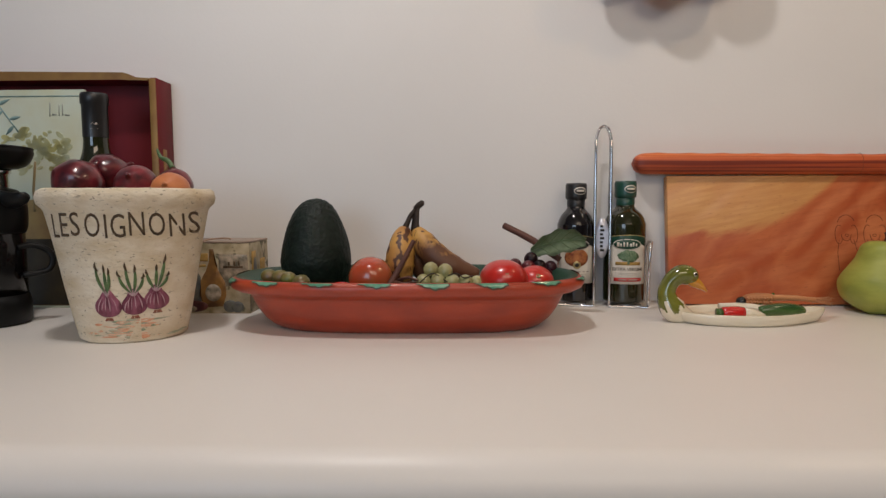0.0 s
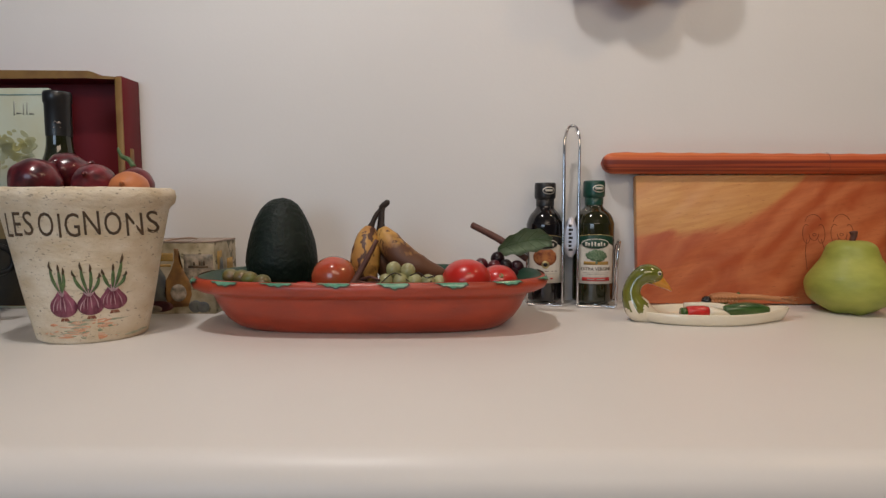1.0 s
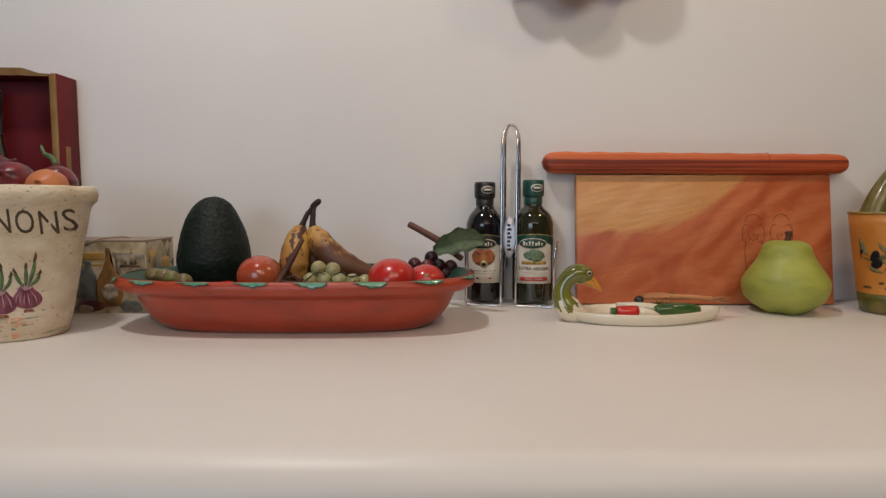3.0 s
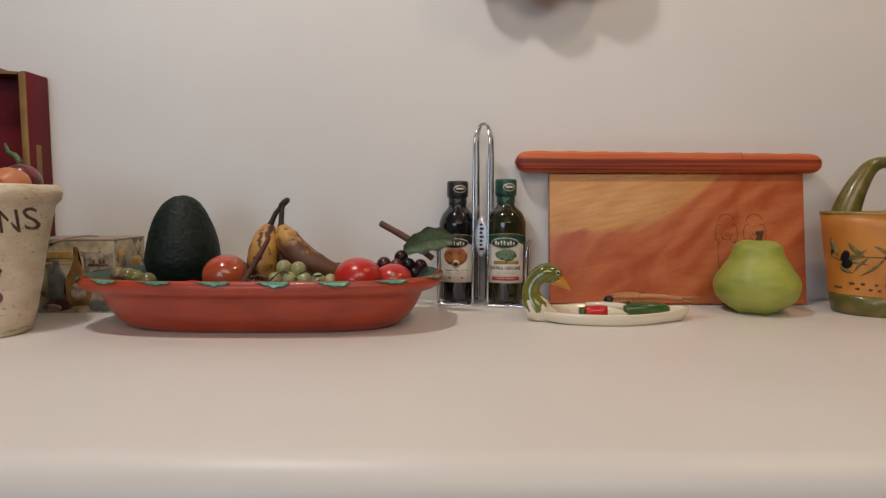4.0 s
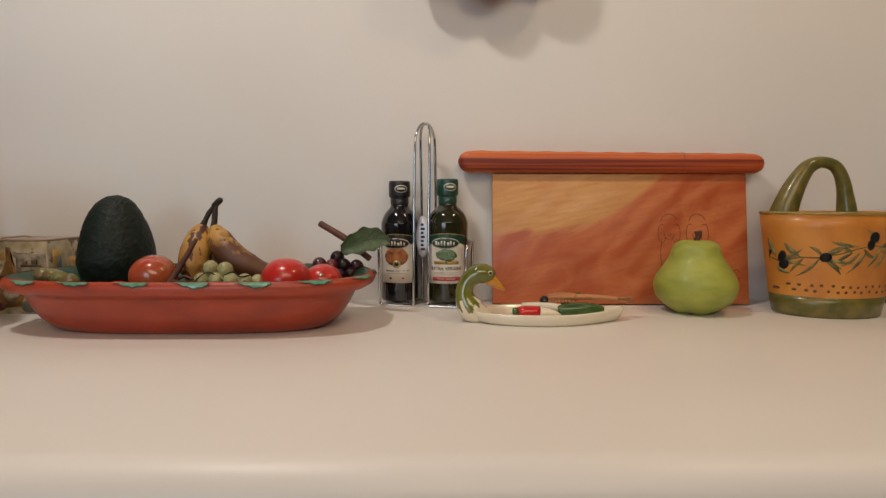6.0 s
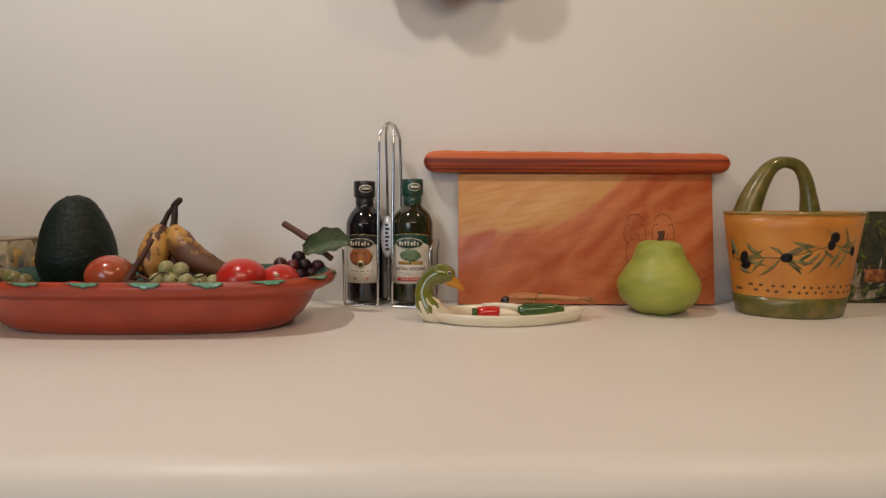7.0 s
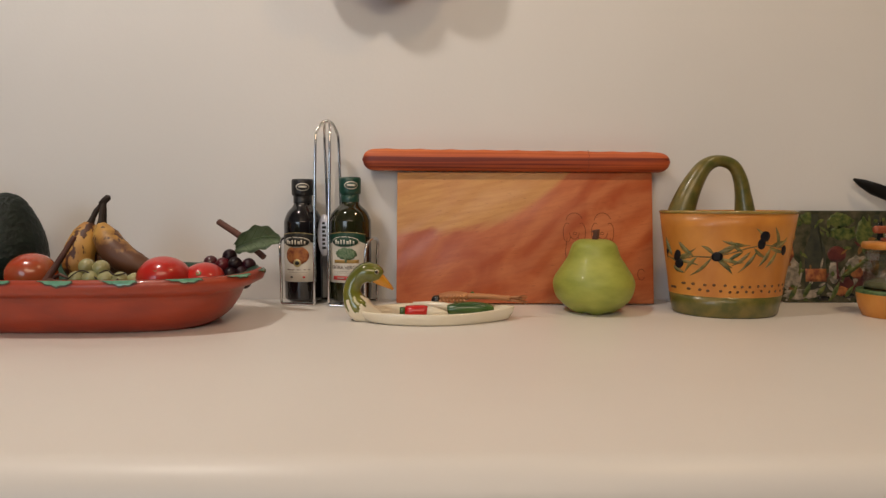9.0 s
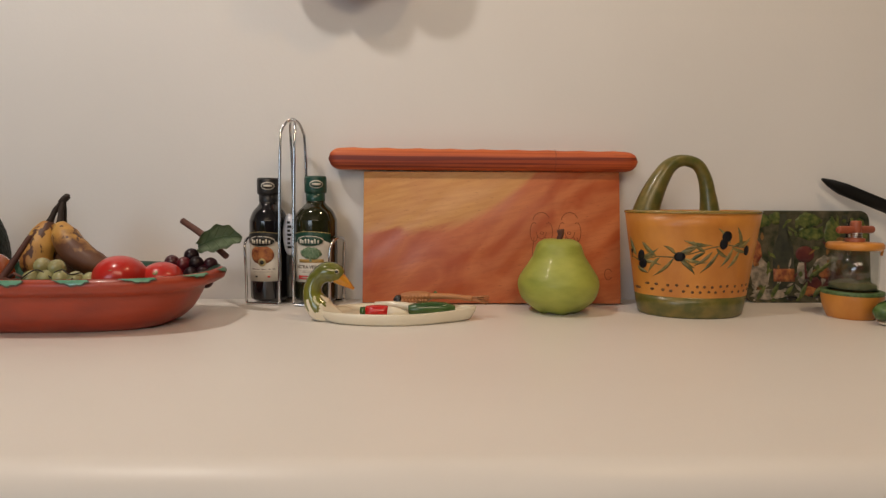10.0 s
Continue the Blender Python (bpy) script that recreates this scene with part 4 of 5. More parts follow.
man = thing("orange_fruit", (-0.036, 0.890, FLOOR), "glossy orange-red fruit with a green flush", "fruit")
part("skin", ball(0.0305, (0, 0, 0.030), (1.05, 1, 0.98), 4, 0.05, 3.0), M_MANGO, man)


def bananas():
    ob = thing("banana_bunch", (0.0265, 0.952, FLOOR), "bunch of spotted overripe bananas", "bananas")
    def fruit(pts, radii, material, lab):
        pp = smooth_profile(pts, 6)
        rr = [float(np.interp(i / (len(pp) - 1), np.linspace(0, 1, len(radii)), radii)) for i in range(len(pp))]
        bm = tube(pp, rr, 16)
        for v in bm.verts:
            v.co += Vector((1, 0, 0)) * 0.0008 * noise.noise(v.co * 60)
        part("fruit", bm, material, ob, lab)
    fruit([(-0.019, 0.004, 0.099), (-0.022, 0.0, 0.084), (-0.024, -0.01, 0.062), (-0.025, -0.016, 0.038), (-0.016, -0.02, 0.014)], [0.007, 0.017, 0.0222, 0.0222, 0.010], M_BANANA, "yellow peel with brown spots")
    fruit([(-0.001, 0.0, 0.097), (0.008, -0.004, 0.080), (0.026, -0.012, 0.058), (0.056, -0.016, 0.038), (0.092, -0.014, 0.026)], [0.007, 0.018, 0.021, 0.0195, 0.010], M_BANANA3, "yellow peel turning brown")
    fruit([(-0.008, 0.020, 0.088), (-0.008, 0.016, 0.065), (0.0, 0.01, 0.045), (0.012, 0.008, 0.02)], [0.007, 0.019, 0.020, 0.010], M_BANANA2, "brown overripe peel")
    for a in ((-0.019, 0.004, 0.097), (-0.001, 0.0, 0.095), (-0.008, 0.020, 0.086)):
        part("stem", tube(smooth_profile([a, ((a[0] - 0.002) * 0.5 + 0.001, a[1] * 0.6 + 0.004, 0.118), (0.002, 0.008, 0.132)], 4), [0.0060, 0.0048] + [0.0038] * 3 + [0.0030] * 4, 10), M_STEM, ob, "blackened stem")
    part("crown", tube([(-0.004, 0.008, 0.127), (0.003, 0.008, 0.133), (0.007, 0.007, 0.136), (0.008, 0.006, 0.139)], [0.0040, 0.0050, 0.0046, 0.0034], 10), M_STEM, ob, "blackened stem")
    return ob


bananas()

tw = thing("grape_stalk", (0.0, 0.878, FLOOR), "bare brown grape stalk leaning on the fruit", "stalk")
part("stalk", tube(smooth_profile([(-0.016, -0.010, 0.006), (-0.002, -0.004, 0.030), (0.012, 0.002, 0.055), (0.026, 0.010, 0.083)], 4), [0.0055 - 0.0002 * i for i in range(13)], 8), M_TWIG, tw)
part("side_shoot", tube([(-0.004, -0.005, 0.026), (0.012, -0.012, 0.024), (0.03, -0.016, 0.026), (0.045, -0.014, 0.022)], [0.003, 0.0025, 0.002, 0.0015], 8), M_TWIG, tw)
part("side_shoot", tube([(0.004, -0.003, 0.028), (0.02, -0.016, 0.034), (0.034, -0.022, 0.030)], [0.0025, 0.002, 0.0015], 8), M_TWIG, tw)

grp = thing("green_grapes", (0.075, 0.87, FLOOR), "cluster of dull green artificial grapes", "grapes")
random.seed(7)
for x, y, z in ((-0.046, -0.01, 0.0105), (-0.028, -0.02, 0.0105), (-0.008, -0.014, 0.0105), (0.012, -0.02, 0.0105), (0.030, -0.016, 0.0105), (-0.036, 0.008, 0.011), (-0.016, 0.006, 0.011), (0.004, 0.006, 0.011), (0.024, 0.006, 0.011),
                (-0.034, -0.006, 0.027), (-0.014, -0.008, 0.028), (0.006, -0.008, 0.027), (0.024, -0.006, 0.026), (-0.024, 0.002, 0.043), (-0.004, 0.0, 0.041), (0.040, 0.0, 0.024)):
    part("grape", ball(0.0108, (x, y, z), (1, 1, 1.05), 3), M_GRAPE, grp)

for pts in (((-0.05, -0.024, 0.012), (-0.036, -0.020, 0.030), (-0.02, -0.016, 0.040), (-0.004, -0.014, 0.030), (0.012, -0.024, 0.024)),
            ((-0.03, -0.026, 0.020), (-0.018, -0.030, 0.014), (-0.002, -0.030, 0.022), (0.018, -0.028, 0.018), (0.03, -0.022, 0.030)),
            ((0.0, -0.012, 0.036), (0.012, -0.014, 0.040), (0.022, -0.016, 0.034), (0.034, -0.010, 0.036))):
    part("tendril", tube(smooth_profile(pts, 5), 0.0009, 6), M_STEM, grp, "thin dark tendril")

for x, y, r in ((0.153, 0.874, 0.0325), (0.1985, 0.894, 0.0265)):
    t_ = thing("tomato", (x, y, FLOOR), "glossy ripe red tomato in the dish", "tomato", "tomatoes in the dish")
    part("flesh", ball(r, (0, 0, r * 0.88), (1.05, 1.05, 0.88), 4, 0.03, x * 40), M_TOMATO, t_)
    part("stem_scar", lathe([(0.0, 0.0), (0.0042, 0.0003), (0.0028, 0.0016), (0.0, 0.0012)], 14, closed=False), M_GRAPE, t_, "pale green stem scar").matrix_basis = pose(0.002, -r * 0.86, r * 1.28, 52, 0, 0)


def dark_grapes():
    ob = thing("dark_grapes", (0.208, 0.972, FLOOR), "cluster of dark artificial grapes with a cloth leaf", "grapes")
    random.seed(11)
    spots = ((-0.048, 0.0, 0.010), (-0.030, -0.012, 0.010), (-0.012, -0.02, 0.010), (0.006, -0.016, 0.010), (0.016, 0.0, 0.0125), (-0.02, 0.006, 0.010), (-0.002, 0.004, 0.010), (-0.036, 0.016, 0.010),
             (-0.040, -0.006, 0.026), (-0.020, -0.014, 0.026), (0.0, -0.014, 0.026), (0.014, -0.006, 0.028), (-0.028, 0.006, 0.027), (-0.006, 0.002, 0.028), (-0.034, 0.0, 0.045), (-0.014, -0.006, 0.042), (0.004, -0.004, 0.043), (0.022, 0.004, 0.040), (-0.008, 0.008, 0.056))
    for i, p in enumerate(spots):
        part("grape", ball(0.0110, (p[0] + 0.004, p[1], p[2] * 0.84), (1, 1, 1.08), 3), M_RGRAPE if i in (0, 8, 9, 14, 15) else M_DGRAPE, ob)
    part("stalk", tube(smooth_profile([(-0.042, 0.07, 0.098), (-0.018, 0.056, 0.086), (0.004, 0.044, 0.074), (0.02, 0.034, 0.062), (0.044, 0.022, 0.045)], 4), [0.0055] * 5 + [0.0058] * 5 + [0.0075] * 3 + [0.005] * 4, 8), M_TWIG, ob, "brown woody stalk")
    bm = bmesh.new()
    n, mrows = 14, []
    for i in range(n + 1):
        t = i / n
        w = 0.027 * math.sin(math.pi * min(1, t * 0.86 + 0.07)) ** 0.75
        row = []
        for j in range(7):
            v = (j - 3) / 3
            row.append(bm.verts.new((-0.002 + 0.080 * t, 0.03 - 0.035 * t - 0.012 * v * v, 0.060 + 0.018 * math.sin(t * 2.0) + v * w * 0.72 + 0.002 * math.sin(t * 21 + v * 4) * abs(v))))
        mrows.append(row)
    for a, b in zip(mrows, mrows[1:]):
        for j in range(6):
            bm.faces.new((a[j], a[j + 1], b[j + 1], b[j]))
    bmesh.ops.solidify(bm, geom=bm.faces[:], thickness=0.0009)
    lf = part("leaf", bm, M_CLOTHLEAF, ob, "dull green cloth leaf")
    def on_leaf(t, v):
        w = 0.027 * math.sin(math.pi * min(1, t * 0.86 + 0.07)) ** 0.75
        return (-0.002 + 0.080 * t, 0.0286 - 0.035 * t - 0.012 * v * v, 0.060 + 0.018 * math.sin(t * 2.0) + v * w * 0.72)
    part("vein", tube([on_leaf(i / 10, 0) for i in range(11)], 0.0008, 6), M_VEIN, lf, "pale midrib")
    for t in (0.15, 0.35, 0.55, 0.72):
        for q in (-1, 1):
            part("vein", tube([on_leaf(t + 0.18 * k_ / 5, q * 0.8 * k_ / 5) for k_ in range(6)], 0.0005, 5), M_VEIN, lf)
    return ob


dark_grapes()


# ---- bottles and their wire rack ----
def oil_bottle(x, y, scale, glass_m, cap_m, head_m, oil):
    ob = thing("oil_bottle" if oil else "vinegar_bottle", (x, y, TOP + 0.006),
               "dark green olive oil bottle with white label and green cap" if oil else "black vinegar bottle with cream label and black cap", "bottle")
    R = 0.0315 * scale
    prof = smooth_profile([(0.026 * scale, 0.0), (0.0305 * scale, 0.003), (R, 0.010), (R, 0.06), (R, 0.125), (R * 0.97, 0.136), (R * 0.80, 0.149), (0.0165, 0.160), (0.0148, 0.167), (0.0148, 0.178)], 4)
    prof = [(r, min(max(z, 0), 0.178)) for r, z in prof]
    part("glass", lathe(prof, 48), glass_m, ob)
    part("neck_sleeve", lathe([(0.0152, 0.164), (0.0155, 0.166), (0.0155, 0.1795), (0.0, 0.1795)], 40, closed=False), cap_m, ob)
    cap = part("cap", lathe([(0.0150, 0.176), (0.0178, 0.178), (0.0182, 0.182), (0.0182, 0.201), (0.0170, 0.2045), (0.0, 0.2050)], 40, closed=False), cap_m, ob)
    wr = round_wrap(lambda z: 0.0183)
    part("cap_logo", paint([ellipse2(0.006, 0.191, 0.0115, 0.0065)], wr, 0.0003), M_LABEL, cap, "pale oval mark")
    part("cap_logo_centre", paint([ellipse2(0.006, 0.191, 0.0098, 0.0050)], wr, 0.0005), cap_m, cap)
    part("cap_bar", paint([rect2(-0.001, 0.013, 0.1895, 0.1928)], wr, 0.0007), M_LABEL, cap)
    wl = round_wrap(lambda z: R + 0.0002)
    half = 0.031 * scale
    label = part("label", paint([rect2(-half, half, 0.034, 0.108, 12)], wl, 0.0004), M_LABEL, ob, "pale paper label")
    part("label_head", paint([[(-half, 0.096), (-half, 0.112)] + [(-half + 2 * half * i / 12, 0.112 + 0.004 * math.sin(math.pi * i / 12)) for i in range(1, 12)] + [(half, 0.112), (half, 0.096)]
                              + [(half - 2 * half * i / 12, 0.096 + 0.009 * math.sin(math.pi * i / 12)) for i in range(1, 12)]], wl, 0.0008), head_m, label)
    part("label_line", paint(strip2([(-half + 2 * half * i / 12, 0.1115 + 0.004 * math.sin(math.pi * i / 12)) for i in range(13)], 0.0010), wl, 0.0012), M_GOLD, label)
    part("logo_rim", paint([ellipse2(-0.002, 0.1, 0.0235, 0.0090)], wl, 0.0012), M_LABEL, label)
    part("logo", paint([ellipse2(-0.002, 0.1, 0.0220, 0.0078)], wl, 0.0016), head_m, label)
    part("logo_bar", paint([rect2(-0.0185 + i * 0.0049, -0.0185 + i * 0.0049 + (0.0038 if i in (0, 4) else 0.0026), 0.0965, 0.1035 if i in (0, 2, 3, 5) else 0.1015) for i in range(7)], wl, 0.0020), M_LABEL, label, "pale mark on the oval")
    if oil:
        part("printed_ground", paint([rect2(-0.021, 0.021, 0.0655, 0.071)], wl, 0.0008), M_FIELD, label)
        random.seed(3)
        part("printed_tree", paint([[(0.0 + (0.017 + random.uniform(-.002, .002)) * math.cos(2 * math.pi * i / 30), 0.081 + (0.0095 + random.uniform(-.0014, .0014)) * math.sin(2 * math.pi * i / 30)) for i in range(30)],
                                    stroke2([(0.0, 0.067), (0.0, 0.075)], 0.0035)], wl, 0.0012), M_TREE, label)
        tr = text_mesh("EXTRA VERGINE", 0.0078)
        part("wording", paint_tris(tr, wl, 0.0010, 0.92, 1.0, 0.0, 0.0585), M_INK, label, "dark printed words")
        part("small_print", paint([rect2(-0.022, 0.022, 0.0520, 0.0526), rect2(-0.016, 0.016, 0.0495, 0.0501)], wl, 0.0008), M_PINK, label)
        part("red_band", paint([rect2(-0.0235, 0.0235, 0.0385, 0.0445, 8)], wl, 0.0010), M_PRED, label)
        part("band_bar", paint([rect2(-0.015, -0.003, 0.0405, 0.0425), rect2(0.0, 0.015, 0.0405, 0.0425)], wl, 0.0014), M_PINK, label)
    else:
        part("printed_picture", paint([ellipse2(-0.001, 0.078, 0.0205, 0.0155)], wl, 0.0008), M_BARREL, label)
        part("seal", paint([ellipse2(0.0, 0.0655, 0.0065, 0.0065)], wl, 0.0012), M_GOLD, label)
        part("seal_centre", paint([ellipse2(0.0, 0.0655, 0.0035, 0.0035)], wl, 0.0016), M_LABELK, label)
        part("wording", paint([rect2(-0.020, -0.004, 0.0535, 0.0555), rect2(-0.001, 0.006, 0.0535, 0.0552), rect2(0.010, 0.021, 0.0535, 0.0552), rect2(-0.017, 0.017, 0.0495, 0.0502)], wl, 0.0008), M_PINK, label, "illegible printed words")
        part("flag_mark", paint([rect2(-0.0125, -0.0085, 0.0405, 0.0432)], wl, 0.0008), M_LABELK, label)
        part("flag_mark", paint([rect2(0.0085, 0.0125, 0.0405, 0.0432)], wl, 0.0008), M_PRED, label)
    ob.matrix_world = pose(x, y, TOP + 0.006, 0, 0, -4 if oil else -6) @ Matrix.Diagonal((1, 1, 1.012 if oil else 0.998, 1))
    return ob


oil_bottle(0.3750, 1.0700, 1.10, M_OILIN, M_CAPG, M_LABELG, True)
oil_bottle(0.2935, 1.0810, 1.01, M_BALS, M_CAPB, M_LABELK, False)


def bottle_rack():
    ob = thing("bottle_rack", (0.3375, 1.0750, TOP), "chrome wire rack holding two bottles", "bottle rack", turn=-12)
    YF, YB, W = -0.033, 0.030, 0.0024
    for side, outer in ((-1, 0.0715), (1, 0.075)):
        inner = 0.0125
        for yy in (YF, YB):
            ys = yy * 0.62
            pts = [(side * inner * 0.15, 0.0, 0.306), (side * inner * 0.55, ys * 0.35, 0.302), (side * inner * 0.9, ys * 0.75, 0.288), (side * inner, ys, 0.268), (side * inner, yy * 0.85, 0.15), (side * inner, yy, 0.03),
                   (side * inner, yy, 0.006)]
            part("handle_wire", tube(smooth_profile(pts, 5), W, 10), M_CHROME, ob)
            sgn = 1 if outer > inner else -1
            part("base_wire", tube([(side * inner, yy, 0.006), (side * (inner + 0.002), yy, 0.0024), (side * (outer - 0.002), yy, 0.0024), (side * outer, yy, 0.006)], W, 10), M_CHROME, ob)
        hook = [(side * outer, YF, 0.006), (side * outer, YF, 0.05), (side * (outer + 0.001), YF, 0.088), (side * (outer + 0.003), YF * 0.86, 0.104), (side * (outer + 0.005), YF * 0.4, 0.111), (side * (outer + 0.005), YB * 0.4, 0.111),
                (side * (outer + 0.003), YB * 0.86, 0.104), (side * (outer + 0.001), YB, 0.088), (side * outer, YB, 0.05), (side * outer, YB, 0.006)]
        part("side_hook", tube(smooth_profile(hook, 4), W, 10), M_CHROME, ob)
        for yy in (-0.014, 0.014):
            part("cross_wire", tube([(side * (inner + 0.012), yy + 0.0, 0.0028), (side * (outer - 0.01), yy, 0.0028)], W * 0.9, 8), M_CHROME, ob)
    part("top_clasp", ball(0.0045, (0, 0, 0.306), (1.3, 1, 0.7), 3), M_CHROME, ob)
    part("badge", paint([ellipse2(0, 0.117, 0.0115, 0.0345, 36)], flat_at(-0.017), 0.0016), M_BADGE, ob, "oval metal badge")
    part("badge_mark", paint([rect2(-0.0035, 0.0035 if i in (0, 3, 5) else 0.0015, 0.094 + i * 0.0068, 0.094 + i * 0.0068 + 0.0042) for i in range(7)], flat_at(-0.0186), 0.0005), M_LABELK, ob, "raised dark mark")
    return ob


bottle_rack()


# ---- bread board with its carved bar ----
def board():
    ob = thing("cutting_board", (0.6680, 1.0600, TOP), "reddish plum-wood board with two burnt line drawings", "cutting board")
    lean = -7.6
    ob.matrix_world = pose(0.6680, 1.0600, TOP, lean, 0, -0.9) @ Matrix.Diagonal((1.015, 1, 1.010, 1))
    sharp(part("plank", box(-0.213, 0.2135, 0.0, 0.018, 0.0025, 0.2225, 0.0012), M_BOARD, ob))
    pl = flat_at(0.0)
    def loop(cx, cz, rx, rz, a0, a1, n=22):
        return [(cx + rx * math.cos(radians(a0 + (a1 - a0) * i / n)), cz - 0.004 + rz * math.sin(radians(a0 + (a1 - a0) * i / n))) for i in range(n + 1)]
    w = 0.0009
    for ox, fl in ((0.083, 1), (0.130, -1)):
        lines = [loop(ox, 0.143, 0.014, 0.015, 20, 170), loop(ox - 0.012, 0.125, 0.0065, 0.016, 60, 330), loop(ox + 0.012, 0.125, 0.0065, 0.016, -150, 120),
                 loop(ox, 0.125, 0.008, 0.011, 180, 360), [(ox - 0.012, 0.112), (ox - 0.015, 0.09), (ox - 0.013, 0.06)], [(ox + 0.012, 0.112), (ox + 0.018, 0.09), (ox + 0.021, 0.06)],
                 loop(ox + fl * 0.001, 0.1235, 0.003, 0.002, 0, 360)]
        part("burnt_drawing", paint([q for l in lines for q in strip2(l, w)], pl, 0.0003), M_PYRO, ob, "thin burnt line drawing")
    part("burnt_mark", paint(strip2(loop(0.193, 0.055, 0.006, 0.009, 30, 330), w), pl, 0.0003), M_PYRO, ob)
    bar = thing("carved_bar", (0.6435, 1.064, TOP + 0.221), "orange-stained wooden bar with a scalloped top edge", "wooden bar")
    bm = bmesh.new()
    L, rings, n = 0.2545, [], 150
    for i in range(n + 1):
        t = -1 + 2 * i / n
        e = max(0.12, max(0.0, 1 - max(0, (abs(t) * L - (L - 0.024)) / 0.024) ** 2.6) ** 0.5)
        top = 0.0375 - 0.0012 * abs(math.sin(t * 15)) - 0.0015 * (t + 1)
        ring = []
        for j in range(20):
            a = 2 * math.pi * j / 20
            c, s = math.cos(a), math.sin(a)
            g = (abs(c) ** 3 + abs(s) ** 3) ** (-1 / 3)
            zc = top / 2
            ring.append(bm.verts.new((t * L, 0.017 * c * g * (0.35 + 0.65 * e), zc + (top / 2) * s * g * e)))
        rings.append(ring)
    for a, b in zip(rings, rings[1:]):
        for j in range(20):
            bm.faces.new((a[j], a[(j + 1) % 20], b[(j + 1) % 20], b[j]))
    bm.faces.new(rings[0]), bm.faces.new(rings[-1])
    part("bar", bm, M_BAR, bar)
    seam = []
    for i in range(13):
        a = radians(100 + 160 * i / 12)
        c, q = math.cos(a), math.sin(a)
        g = (abs(c) ** 3 + abs(q) ** 3) ** (-1 / 3)
        seam.append((0.118 + 0.0006 * math.sin(i * 1.9), 0.0168 * c * g, 0.0179 + 0.0179 * q * g))
    part("seam", tube(seam, 0.0004, 6), M_PYRO, bar, "dark hairline crack")
    bar.matrix_world = pose(0.6540, 1.0930, TOP + 0.2240, 0, 0.35, -0.7) @ Matrix.Diagonal((1.024, 1, 1.015, 1))


board()


# ---- duck dish ----
def duck_dish():
    bm = bmesh.new()
    faces_by = {}
    # shallow boat-shaped plate
    n = 48
    def outline(a, r):
        c, s = math.cos(a), math.sin(a)
        tail = 0.012 * max(0, c) ** 6
        return ((0.111 * c - 0.006) * r + tail * r, 0.052 * s * r * (1 - 0.35 * max(0, c) ** 2))
    prof = [(0.0, 0.0), (0.86, 0.0), (0.93, 0.003), (0.985, 0.010), (1.0, 0.0165), (0.985, 0.0185), (0.95, 0.0165), (0.88, 0.0085), (0.75, 0.006), (0.0, 0.0055)]
    rings = []
    for r, z in prof:
        rings.append([bm.verts.new((*outline(2 * math.pi * i / n, max(r, 0.01)), z + (0.004 if r > 0.94 else 0) * max(0, math.cos(2 * math.pi * i / n)) ** 4)) for i in range(n)])
    for a, b in zip(rings, rings[1:]):
        for i in range(n):
            bm.faces.new((a[i], a[(i + 1) % n], b[(i + 1) % n], b[i]))
    bm.faces.new(rings[0]), bm.faces.new(rings[-1])
    # neck and head, one curved tube
    path = smooth_profile([(-0.086, 0, 0.0055), (-0.114, 0, 0.018), (-0.1265, 0, 0.042), (-0.121, 0, 0.063), (-0.106, 0, 0.0745), (-0.093, 0, 0.0725), (-0.085, 0, 0.067)], 14)
    rr = smooth_profile([(0.008,), (0.0195,), (0.0140,), (0.0128,), (0.0155,), (0.0150,), (0.0095,)], 14)
    prev, segs, up = None, 36, Vector((0, 1, 0))
    for i, p in enumerate(path):
        p = Vector(p)
        d = (Vector(path[min(i + 1, len(path) - 1)]) - Vector(path[max(i - 1, 0)])).normalized()
        side = d.cross(up)
        r = rr[i][0]
        ring = [bm.verts.new(p + (up * math.cos(2 * math.pi * k / segs) * 0.95 + side * math.sin(2 * math.pi * k / segs)) * r) for k in range(segs)]
        if prev:
            for k in range(segs):
                f = bm.faces.new((prev[k], prev[(k + 1) % segs], ring[(k + 1) % segs], ring[k]))
                ang = 2 * math.pi * k / segs
                f.material_index = 1 if i > 19 + 4 * math.sin(3 * ang + 1) + 4 * math.sin(8 * ang) + 2 * math.sin(13 * ang) else 0
        else:
            bm.faces.new(ring)
        prev = ring
    bm.faces.new(prev).material_index = 1
    # beak
    bp = [(-0.092, 0, 0.0685), (-0.0835, 0, 0.0625), (-0.0735, 0, 0.0550), (-0.0655, 0, 0.0485)]
    prev = None
    for p, (w, h) in zip(bp, ((0.0095, 0.0105), (0.0085, 0.0090), (0.0065, 0.0050), (0.0025, 0.0018))):
        d = Vector((0.8, 0, -0.6))
        side = d.cross(up)
        ring = [bm.verts.new(Vector(p) + up * math.cos(2 * math.pi * k / 12) * w + side * math.sin(2 * math.pi * k / 12) * h) for k in range(12)]
        if prev:
            for k in range(12):
                bm.faces.new((prev[k], prev[(k + 1) % 12], ring[(k + 1) % 12], ring[k])).material_index = 2
        prev = ring
    bm.faces.new(prev).material_index = 2
    for s in (-1, 1):
        for r, c, mi in ((0.0036, 0.0120, 0), (0.0026, 0.0138, 3)):
            e = bmesh.ops.create_uvsphere(bm, u_segments=10, v_segments=8, radius=r, matrix=Matrix.Translation((-0.0890, s * c, 0.0770)))
            for v in e["verts"]:
                for f in v.link_faces:
                    f.material_index = mi
    ob = part("duck_dish", bm, (M_CREAM, M_DUCKG, M_BEAK, M_BLACK))
    tagged(ob, "cream glazed dish with an olive-green duck's head and orange beak", "dish")
